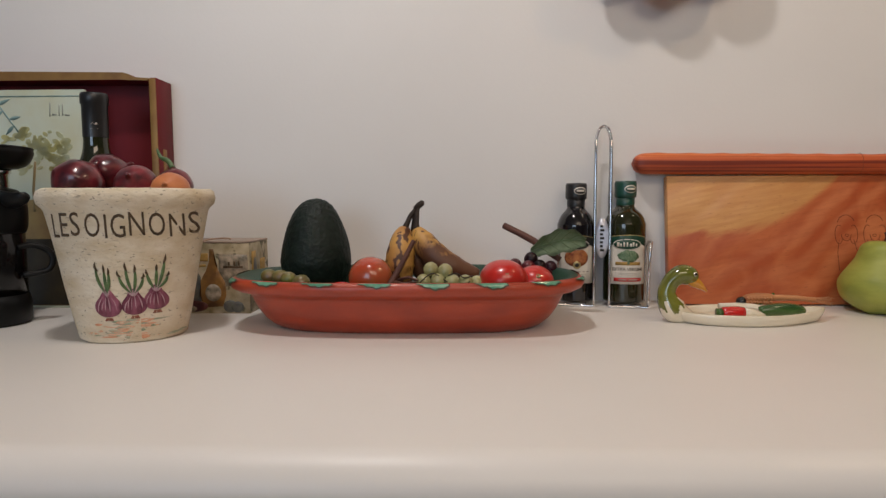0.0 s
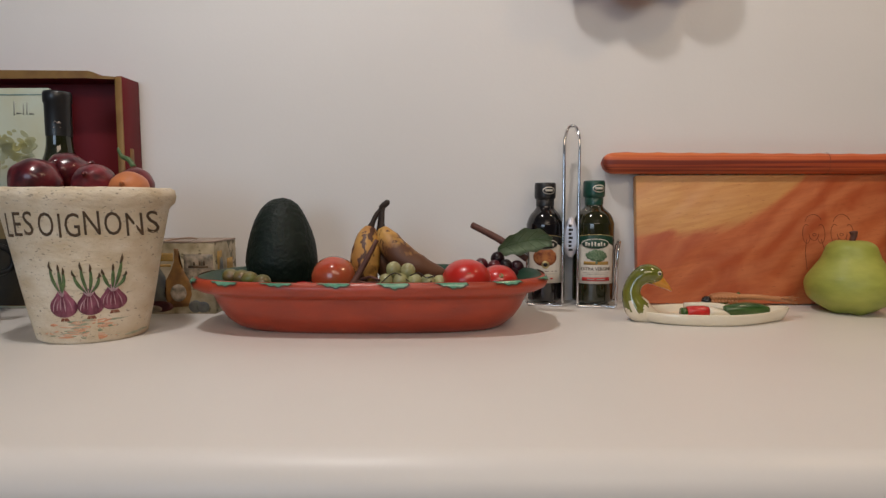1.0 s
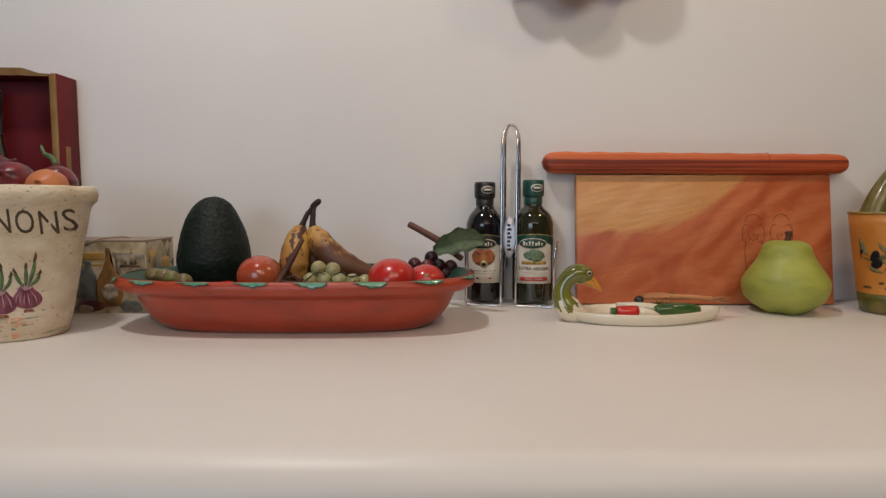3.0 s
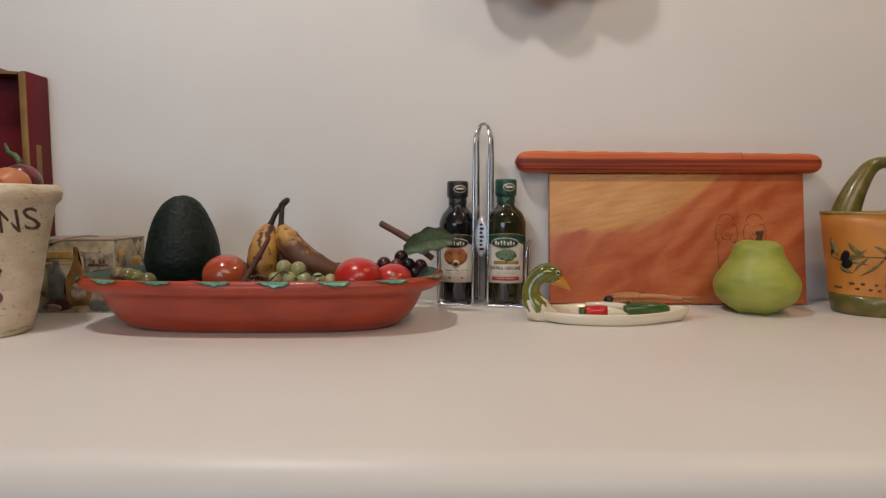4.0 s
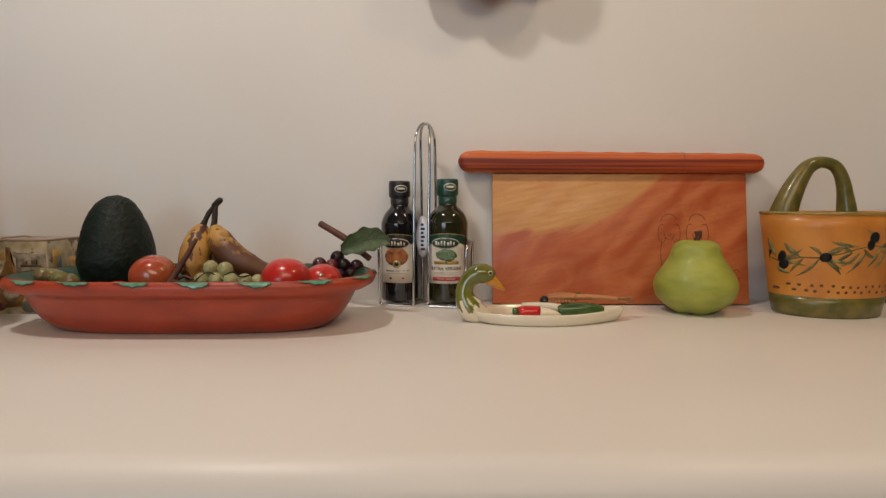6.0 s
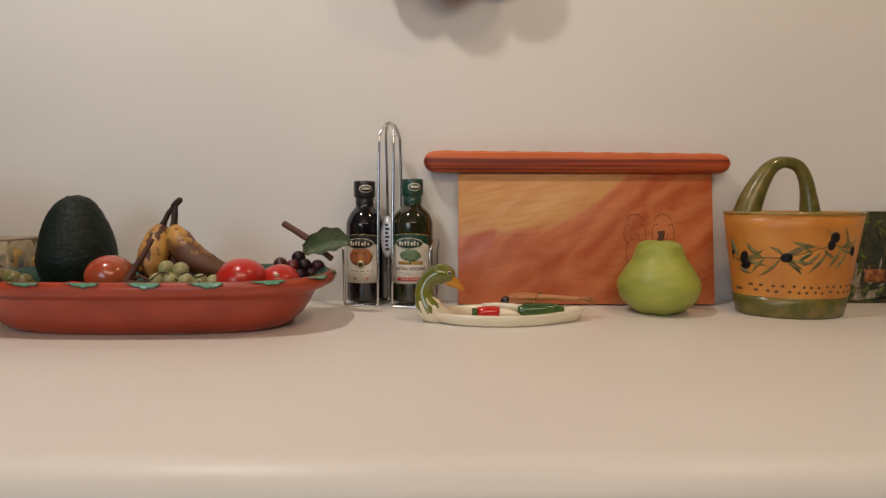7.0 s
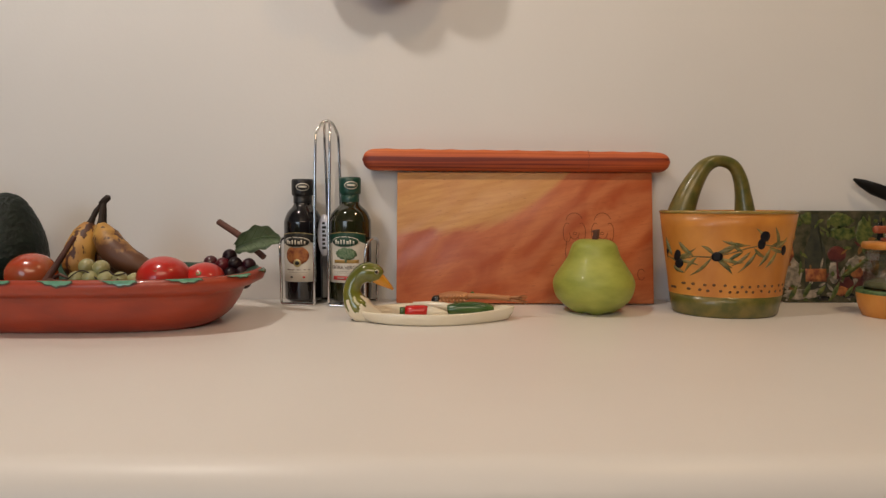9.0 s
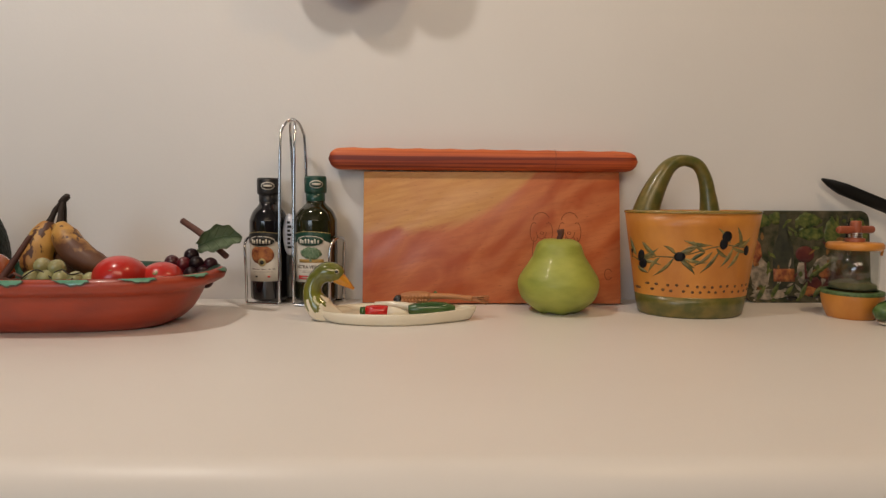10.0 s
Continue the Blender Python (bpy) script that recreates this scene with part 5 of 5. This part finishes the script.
    ob.matrix_world = pose(0.521, 0.930, TOP, 0, 0, 2) @ Matrix.Diagonal((0.97, 0.97, 0.94, 1))
    return ob


duck_dish()
Z_D = TOP + 0.0065
rad = thing("toy_radish", (0.497, 0.916, Z_D), "red and white ceramic radish with a green tip", "vegetable")
part("body", tube([(-0.022, 0, 0.0085), (-0.020, 0, 0.0085), (-0.010, 0, 0.009), (0.004, 0, 0.009), (0.010, 0, 0.0085)], [0.006, 0.0085, 0.009, 0.009, 0.0085], 18), M_CHILI, rad, "red half")
part("tip", tube([(0.0098, 0, 0.0085), (0.020, 0, 0.0075), (0.032, -0.002, 0.006), (0.040, -0.003, 0.0045)], [0.0086, 0.0078, 0.0055, 0.0025], 18), M_CREAM, rad, "white half")
part("top", tube([(-0.029, 0, 0.0085), (-0.0215, 0, 0.0085)], [0.0068, 0.0072], 14), M_PEPPER, rad, "green top")
rad2 = thing("toy_leek", (0.520, 0.948, Z_D), "white ceramic leek in the duck dish", "vegetable")
part("stalk", tube([(-0.035, 0.0, 0.013), (-0.01, 0.0, 0.013), (0.01, -0.008, 0.0125), (0.03, -0.018, 0.010)], [0.0045, 0.0055, 0.006, 0.006], 14), M_CREAM, rad2)
cuc = thing("toy_cucumber", (0.569, 0.928, Z_D), "shiny dark green ceramic cucumber", "vegetable")
part("body", tube(smooth_profile([(-0.033, 0, 0.009), (-0.02, 0, 0.010), (0.0, 0.001, 0.0105), (0.02, 0.002, 0.010), (0.033, 0.004, 0.008)], 4), [0.004 + 0.0065 * math.sin(math.pi * (0.12 + 0.76 * i / 16)) for i in range(17)], 18), M_PEPPER, cuc)
random.seed(21)
for i in range(26):
    a, t = random.uniform(-2.6, 0.6), random.uniform(-0.026, 0.026)
    rr_ = 0.0102 * math.sqrt(max(0.1, 1 - (t / 0.037) ** 2))
    part("bump", ball(0.0011, (t, rr_ * math.cos(a) * 1.0, 0.0103 + rr_ * -math.sin(a) * 0.98), sub=1), M_PEPPER, cuc)
blk = thing("black_olive", (0.520, 0.951, Z_D + 0.0155), "round black ceramic olive", "olive")
part("flesh", ball(0.0078, (0, 0, 0.004), sub=3), M_BLACK, blk)
brs = thing("honey_brush", (0.582, 0.951, Z_D + 0.003), "small tan wooden spoon with a beaded head", "spoon")
part("shaft", tube(smooth_profile([(-0.018, 0, 0.0222), (0.0, 0, 0.0225), (0.02, -0.002, 0.022), (0.036, -0.003, 0.0205), (0.046, -0.003, 0.0195)], 4), [0.0046] * 5 + [0.0042] * 4 + [0.0038] * 4 + [0.0042] * 4, 12), M_BRISTLE, brs)
random.seed(31)
for i in range(26):
    q_, w_ = random.uniform(-1, 1), random.uniform(-1, 1)
    part("bristle", tube([(0.042, -0.003 + 0.002 * w_, 0.0195 + 0.002 * q_), (0.056, -0.003 + 0.004 * w_, 0.019 + 0.0035 * q_), (random.uniform(0.064, 0.074), -0.003 + 0.007 * w_, 0.0175 + 0.006 * q_)], [0.0011, 0.0009, 0.0004], 5), M_BRISTLE, brs)
part("head", tube(smooth_profile([(-0.058, -0.002, 0.0205), (-0.045, 0, 0.022), (-0.03, 0, 0.0225), (-0.016, 0, 0.0222)], 4), [0.003 + 0.0045 * math.sin(math.pi * (0.2 + 0.6 * i / 12)) for i in range(13)], 14), M_BRISTLE, brs)
for i in range(16):
    part("bead", ball(0.0024, (-0.056 + (i % 8) * 0.0050, -0.0065, 0.0165 + 0.006 * (i // 8)), sub=2), M_BRISTLE, brs)
pep = thing("toy_bean", (0.560, 0.965, Z_D + 0.015), "thin green ceramic bean", "vegetable")
part("pod", tube(smooth_profile([(-0.012, 0, -0.004), (0.0, 0, 0.003), (0.010, 0, 0.008), (0.016, 0, 0.015)], 4), [0.003, 0.0034, 0.0036, 0.0036, 0.0036, 0.0036, 0.0035, 0.0034, 0.0032, 0.003, 0.0028, 0.0025, 0.002], 10), M_PEPPER, pep)


# ---- pear ----
pear = thing("pear", (0.7665, 0.999, TOP), "large matte green decorative pear with a short stem", "pear")
_bm = lathe(smooth_profile([(0.0, 0.006), (0.018, 0.0015), (0.030, 0.001), (0.0460, 0.0095), (0.0612, 0.0232), (0.0672, 0.0420), (0.0648, 0.055), (0.0550, 0.070), (0.0440, 0.086), (0.0395, 0.097), (0.0350, 0.107), (0.024, 0.1135), (0.009, 0.1140), (0.0, 0.110)], 6), 64, closed=False)
for v in _bm.verts:
    a = math.atan2(v.co.y, v.co.x)
    v.co.x *= 1 + 0.012 * math.sin(3 * a + 1) * max(0, 1 - v.co.z / 0.06)
    v.co.z += 0.0014 * math.sin(5 * a) * max(0, 1 - v.co.z / 0.025) * min(1, math.hypot(v.co.x, v.co.y) / 0.03)
    v.co *= 1 + 0.008 * noise.noise(v.co * 18)
part("body", _bm, M_PEAR, pear).scale = (0.935, 0.935, 1.0)
part("stem", tube(smooth_profile([(0, 0, 0.106), (0.001, 0, 0.115), (0.003, 0, 0.122), (0.002, 0, 0.129)], 4), [0.0055, 0.005, 0.0048, 0.0046, 0.0045, 0.0045, 0.0045, 0.0046, 0.0048, 0.005, 0.0055, 0.006, 0.0055], 12), M_TWIG, pear, "dark brown stem")


# ---- yellow basket ----
def basket():
    ob = thing("ceramic_basket", (0.972, 0.996, TOP), "ochre glazed ceramic basket painted with olives, mossy green base", "basket")
    K = 0.76
    prof = [(0.082, 0.0), (0.0855, 0.003), (0.089, 0.018), (0.0915, 0.0320), (0.0955, 0.06), (0.102, 0.10), (0.1075, 0.135), (0.1105, 0.1555)]
    S = 0.917
    prof = [(r * S, z) for r, z in prof]
    rim = [(0.1105, 0.1555), (0.1120, 0.1565), (0.1122, 0.158), (0.1105, 0.1598), (0.107, 0.160), (0.105, 0.155), (0.09, 0.03), (0.0, 0.028)]
    rim = [(r * S, z) for r, z in rim]
    part("green_base", lathe(prof[:4], 72, K), M_OLIVEG, ob, "mossy green glazed base")
    part("body", lathe(prof[3:] + rim[:1] + rim[4:], 72, K, closed=False), M_YELLOW, ob)
    part("rim", lathe(rim[:5], 72, K, closed=False), M_RIM, ob, "brownish green glazed rim")
    arch = smooth_profile([(-0.074, 0, 0.150), (-0.066, 0, 0.176), (-0.053, 0, 0.205), (-0.037, 0, 0.228), (-0.016, 0, 0.236), (0.006, 0, 0.229), (0.018, 0, 0.208), (0.024, 0, 0.180), (0.028, 0, 0.150)], 5)
    part("handle", tube(arch, [float(np.interp(i / (len(arch) - 1), (0, 0.15, 0.3, 0.5, 0.7, 0.85, 1), (0.021, 0.0175, 0.0135, 0.0088, 0.0095, 0.0115, 0.016))) for i in range(len(arch))], 18), M_OLIVEG, ob, "arched moss-green handle")
    place = oval_front(radius_at(prof), K)
    swing = lambda x, z, lift: place(float(np.interp(x, (-0.1, -0.069, -0.007, 0.058, 0.1), (-0.0975, -0.087, -0.044, 0.018, 0.066))), z + 0.006, lift)
    random.seed(5)
    dots = [(x + random.uniform(-.002, .002), z + random.uniform(-.001, .001)) for z, o in ((0.0415, 0.0), (0.0495, 0.006)) for x in [-0.085 + o + 0.0122 * i for i in range(15)]]
    for x, z in dots:
        part("painted_dot", paint([ellipse2(x, z, 0.0021, 0.0021, 10)], place, 0.0005), M_DOT, ob)
    leaves = [(-0.078, 0.085, -0.093, 0.108), (-0.074, 0.080, -0.05, 0.095), (-0.074, 0.078, -0.044, 0.074), (-0.07, 0.07, -0.058, 0.062), (-0.045, 0.086, -0.062, 0.103), (-0.04, 0.085, -0.052, 0.066), (-0.015, 0.085, -0.04, 0.062),
              (-0.008, 0.092, 0.012, 0.100), (0.0, 0.098, 0.03, 0.103), (-0.002, 0.085, 0.026, 0.080), (-0.004, 0.08, 0.012, 0.065), (-0.012, 0.09, -0.03, 0.1), (0.04, 0.095, 0.02, 0.078), (0.045, 0.1, 0.062, 0.088), (0.05, 0.095, 0.03, 0.07), (0.066, 0.108, 0.05, 0.125),
              (0.07, 0.1, 0.058, 0.078), (0.078, 0.1, 0.092, 0.112), (0.08, 0.095, 0.068, 0.075), (0.082, 0.1, 0.076, 0.125), (0.03, 0.105, 0.005, 0.11)]
    for i, (a, b, c, d) in enumerate(leaves):
        part("painted_leaf", paint([leaf2(a, b, a + (c - a) * 1.3, b + (d - b) * 1.25, 0.0052, bend=0.002 * (-1) ** i)], swing, 0.0005), M_BRUSHG, ob)
    for i in range(0, 10, 2):
        x = -0.088 + 0.0195 * i
        z = 0.083 + 0.002 * i + random.uniform(-.003, .003)
        for s_ in (-1, 1):
            part("painted_leaf", paint([leaf2(x, z, x - random.uniform(0.018, 0.03) * (1 if i % 5 < 3 else -1), z + s_ * random.uniform(0.008, 0.02), 0.0052, bend=0.0015 * s_)], swing, 0.0004), M_BRUSHG, ob)
    part("painted_twig", paint(strip2([(-0.09, 0.085), (-0.07, 0.078), (-0.045, 0.086), (-0.015, 0.086), (0.01, 0.092), (0.035, 0.1), (0.06, 0.105), (0.092, 0.1)], 0.0016), swing, 0.0004), M_BRUSHG, ob)
    for x, z, rx, rz in ((-0.069, 0.086, 0.0062, 0.0095), (-0.064, 0.074, 0.006, 0.008), (-0.007, 0.087, 0.0105, 0.0075), (0.060, 0.117, 0.0085, 0.0085), (0.056, 0.106, 0.0072, 0.0085), (0.092, 0.096, 0.005, 0.008), (-0.0895, 0.088, 0.003, 0.007)):
        part("painted_olive", paint([ellipse2(x, z, rx * 0.82, rz * 0.92)], swing, 0.0009), M_INKOLIVE, ob, "black painted olive")
    return ob


basket()


# ---- printed tray ----
def tray():
    ob = thing("printed_tray", (1.21, 1.069, TOP), "printed melamine tray with a wine still life, leaning on the wall", "tray")
    ob.matrix_world = pose(1.2195, 1.0845, TOP, -7, 0, 0) @ Matrix.Diagonal((1.013, 1, 1.01, 1))
    W, H, R = 0.1065, 0.158, 0.016
    pts = []
    for cx, cz, a0 in ((W - R, R, -90), (W - R, H - R, 0), (-W + R, H - R, 90), (-W + R, R, 180)):
        pts += [(cx + R * math.cos(radians(a0 + 15 * i)), cz + R * math.sin(radians(a0 + 15 * i))) for i in range(7)]
    bm = bmesh.new()
    fr, bk = [bm.verts.new((x, 0, z)) for x, z in pts], [bm.verts.new((x, 0.007, z)) for x, z in pts]
    for i in range(len(pts)):
        bm.faces.new((fr[i], fr[(i + 1) % len(pts)], bk[(i + 1) % len(pts)], bk[i]))
    bm.faces.new(fr), bm.faces.new(bk)
    sharp(part("plate", bm, M_TRAY, ob))
    pl = flat_at(0.0)
    random.seed(9)
    def rag(cx, cz, rx, rz, n=18, j=0.22):
        return [(max(-W + .002, min(W - .002, cx + rx * (1 + random.uniform(-j, j)) * math.cos(2 * math.pi * i / n))), max(.002, min(H - .002, cz + rz * (1 + random.uniform(-j, j)) * math.sin(2 * math.pi * i / n)))) for i in range(n)]
    part("painted_leaves", paint([rag(-0.08, 0.14, 0.02, 0.012), rag(0.0, 0.142, 0.022, 0.014), rag(0.045, 0.115, 0.016, 0.03), rag(0.005, 0.118, 0.022, 0.012), rag(0.09, 0.12, 0.012, 0.03), rag(-0.055, 0.145, 0.012, 0.01)], pl, 0.0004), M_VINE, ob)
    part("painted_bottle", paint([[(-0.048, 0.152), (-0.037, 0.152), (-0.036, 0.118), (-0.026, 0.095), (-0.024, 0.022), (-0.062, 0.022), (-0.061, 0.09), (-0.050, 0.118)]], pl, 0.0008), M_PBOTTLE, ob, smooth=False)
    part("painted_label", paint([rect2(-0.061, -0.025, 0.036, 0.058)], pl, 0.0012), M_BARREL, ob)
    part("painted_glass", paint([ellipse2(-0.006, 0.083, 0.016, 0.014), stroke2([(-0.006, 0.07), (-0.006, 0.04)], 0.003), ellipse2(0.04, 0.04, 0.02, 0.014), rag(0.01, 0.03, 0.018, 0.012)], pl, 0.0008), M_WINE, ob)
    part("painted_cloth", paint([rag(-0.085, 0.05, 0.016, 0.03), rag(-0.07, 0.015, 0.03, 0.010), rag(0.03, 0.065, 0.018, 0.016), rag(-0.012, 0.05, 0.008, 0.02)], pl, 0.0005), M_PALE, ob)
    for q in ((0.028, 0.05, 0.010, 0.010), (0.0, 0.02, 0.012, 0.008), (-0.09, 0.085, 0.010, 0.02)):
        part("painted_fruit", paint([rag(*q)], pl, 0.0012), M_BARREL, ob)
    part("painted_sprig", paint([leaf2(-0.09 + i * 0.024, 0.005 + 0.004 * (i % 3), -0.075 + i * 0.024, 0.03 + 0.006 * (i % 2), 0.008) for i in range(7)] + [leaf2(0.0 + i * 0.01, 0.045 + i * 0.006, 0.022 + i * 0.01, 0.055 + i * 0.008, 0.007) for i in range(4)], pl, 0.0016), M_VINE, ob)
    part("painted_bottle", paint([[(0.060, 0.150), (0.069, 0.150), (0.070, 0.122), (0.078, 0.104), (0.078, 0.04), (0.050, 0.04), (0.050, 0.104), (0.059, 0.122)]], pl, 0.0007), M_PBOTTLE, ob, smooth=False)
    for m_, zone, n_ in ((M_VINE, (-0.10, 0.10, 0.085, 0.150), 34), (M_PALE, (-0.10, 0.05, 0.004, 0.060), 26), (M_WINE, (-0.02, 0.10, 0.03, 0.10), 16), (M_AMBER, (-0.10, 0.10, 0.02, 0.12), 16), (M_VINE, (-0.10, 0.10, 0.004, 0.07), 18)):
        strokes = []
        for i in range(n_):
            x_, z_, a = random.uniform(zone[0], zone[1]), random.uniform(zone[2], zone[3]), random.uniform(0, 2 * math.pi)
            l_ = random.uniform(0.008, 0.020)
            x2, z2 = max(-W + .003, min(W - .003, x_ + l_ * math.cos(a))), max(.003, min(H - .003, z_ + l_ * math.sin(a)))
            strokes.append(leaf2(x_, z_, x2, z2, random.uniform(0.003, 0.007)))
        tagged(part("brushwork", paint(strokes, pl, 0.0010), m_, ob, smooth=False), kind="stuff")
    for q in ((-0.03, 0.008, 0.010, 0.004), (0.012, 0.012, 0.01, 0.004), (0.07, 0.11, 0.005, 0.035), (-0.095, 0.115, 0.006, 0.02)):
        part("painted_patch", paint([rag(*q)], pl, 0.0012), M_BLACK, ob)
    return ob


tray()


# ---- spice jar ----
def jar():
    ob = thing("spice_jar", (1.204, 0.963, TOP), "glass herb jar on an ochre bowl with a wooden clamp lid", "jar")
    part("bowl", lathe(smooth_profile([(0.034, 0.0), (0.036, 0.001), (0.042, 0.014), (0.046, 0.028), (0.0465, 0.036)], 4), 56), M_YELLOW, ob)
    part("bowl_rim", lathe([(0.0466, 0.0355), (0.0472, 0.037), (0.0470, 0.0405), (0.045, 0.0415), (0.038, 0.0412)], 56, closed=False), M_GREEN, ob, "green glazed rim")
    gl = part("glass", lathe([(0.0, 0.0416), (0.0372, 0.0416), (0.0372, 0.102), (0.0352, 0.102), (0.0352, 0.0436), (0.0, 0.0436)], 56, closed=False), M_CLEAR, ob, "clear glass cylinder")
    gl.visible_shadow = False
    bm = lathe([(0.0, 0.0440), (0.0345, 0.0440), (0.0345, 0.051), (0.02, 0.055), (0.0, 0.053)], 32, closed=False)
    for v in bm.verts:
        v.co.z += 0.004 * noise.noise(v.co * 120) if v.co.z > 0.05 else 0
    part("herbs", bm, M_HERB, ob, "dried green herbs")
    part("lid", lathe([(0.0, 0.1022), (0.040, 0.1022), (0.0425, 0.105), (0.0425, 0.110), (0.040, 0.113), (0.0, 0.114)], 56, closed=False), M_YELLOW, ob, "ochre glazed lid")
    part("lid_stud", lathe([(0.015, 0.114), (0.015, 0.119), (0.0, 0.120)], 28, closed=False), M_REDWOOD, ob)
    for i in range(3):
        bm = tube([(0.0095 * math.cos(a), 0.0095 * math.sin(a), 0.121 + i * 0.0028) for a in [2 * math.pi * q / 20 for q in range(21)]], 0.0012, 8)
        part("spring_coil", bm, M_CHROME, ob, "steel spring coil")
    part("cross_bar", tube([(-0.036, -0.008, 0.132), (-0.034, -0.0075, 0.132), (0.034, 0.0075, 0.132), (0.036, 0.008, 0.132)], [0.0045, 0.0056, 0.0056, 0.0045], 16), M_REDWOOD, ob, "stained wooden cross bar")
    part("knob", lathe([(0.0075, 0.126), (0.0085, 0.128), (0.0085, 0.143), (0.0075, 0.145), (0.0, 0.1455)], 20, closed=False), M_REDWOOD, ob, "stained wooden knob")
    ob.matrix_world = pose(1.203, 0.960, TOP) @ Matrix.Diagonal((0.87, 0.87, 1, 1))
    part("clamp_arm", tube([(0.041, 0.0, 0.108), (0.047, 0.0, 0.108), (0.049, 0.0, 0.100), (0.047, 0, 0.093)], 0.0022, 8), M_YELLOW, ob)
    return ob


jar()

spa = thing("spatula", (1.252, 1.074, TOP), "black plastic spatula leaning against the wall", "spatula")
_bm = tube([(-0.010, 0.030, 0.2135), (0.002, 0.026, 0.2065), (0.022, 0.022, 0.196), (0.10, 0.01, 0.162), (0.30, -0.02, 0.078), (0.462, -0.044, 0.0105)], [0.002, 0.008, 0.0125, 0.0125, 0.011, 0.010], 16, flat=0.5)
part("handle", _bm, M_BLKPL, spa)

gp = thing("green_pepper", (1.226, 0.893, TOP), "glossy dark green ceramic pepper with a pale edge", "vegetable")
part("body", tube(smooth_profile([(-0.036, -0.002, 0.017), (-0.024, 0, 0.020), (0.0, 0.002, 0.0225), (0.03, 0.005, 0.0235), (0.06, 0.01, 0.021)], 4), [0.003 + 0.014 * math.sin(math.pi * (0.06 + 0.8 * i / 16)) ** 0.8 for i in range(17)], 18), M_PEPPER, gp)
part("saucer", lathe([(0.020, 0.0), (0.035, 0.001), (0.042, 0.005), (0.040, 0.006), (0.0, 0.003)], 36, k=0.6, closed=False), M_CREAM, gp, "cream glazed foot").location = (0.012, 0.0, 0)


# ---- scalloped hanging above ----
def hanging():
    ob = thing("wall_hanging", (0.434, 1.066, TOP + 0.507), "terracotta wall hanging with rounded scalloped lobes", "wall decoration")
    for x, z, r in ((-0.078, 0.080, 0.050), (0.0, 0.054, 0.050), (0.088, 0.082, 0.056)):
        part("lobe", ball(r, (x, 0.0, z), (1, 0.36, 1), 4, 0.03, x * 30), M_COPPER, ob, "rounded terracotta lobe")
    part("back_plate", box(-0.105, 0.12, 0.004, WALL_Y - 1.067, 0.07, 0.23, 0.01), M_COPPER, ob)
    return ob


hanging()
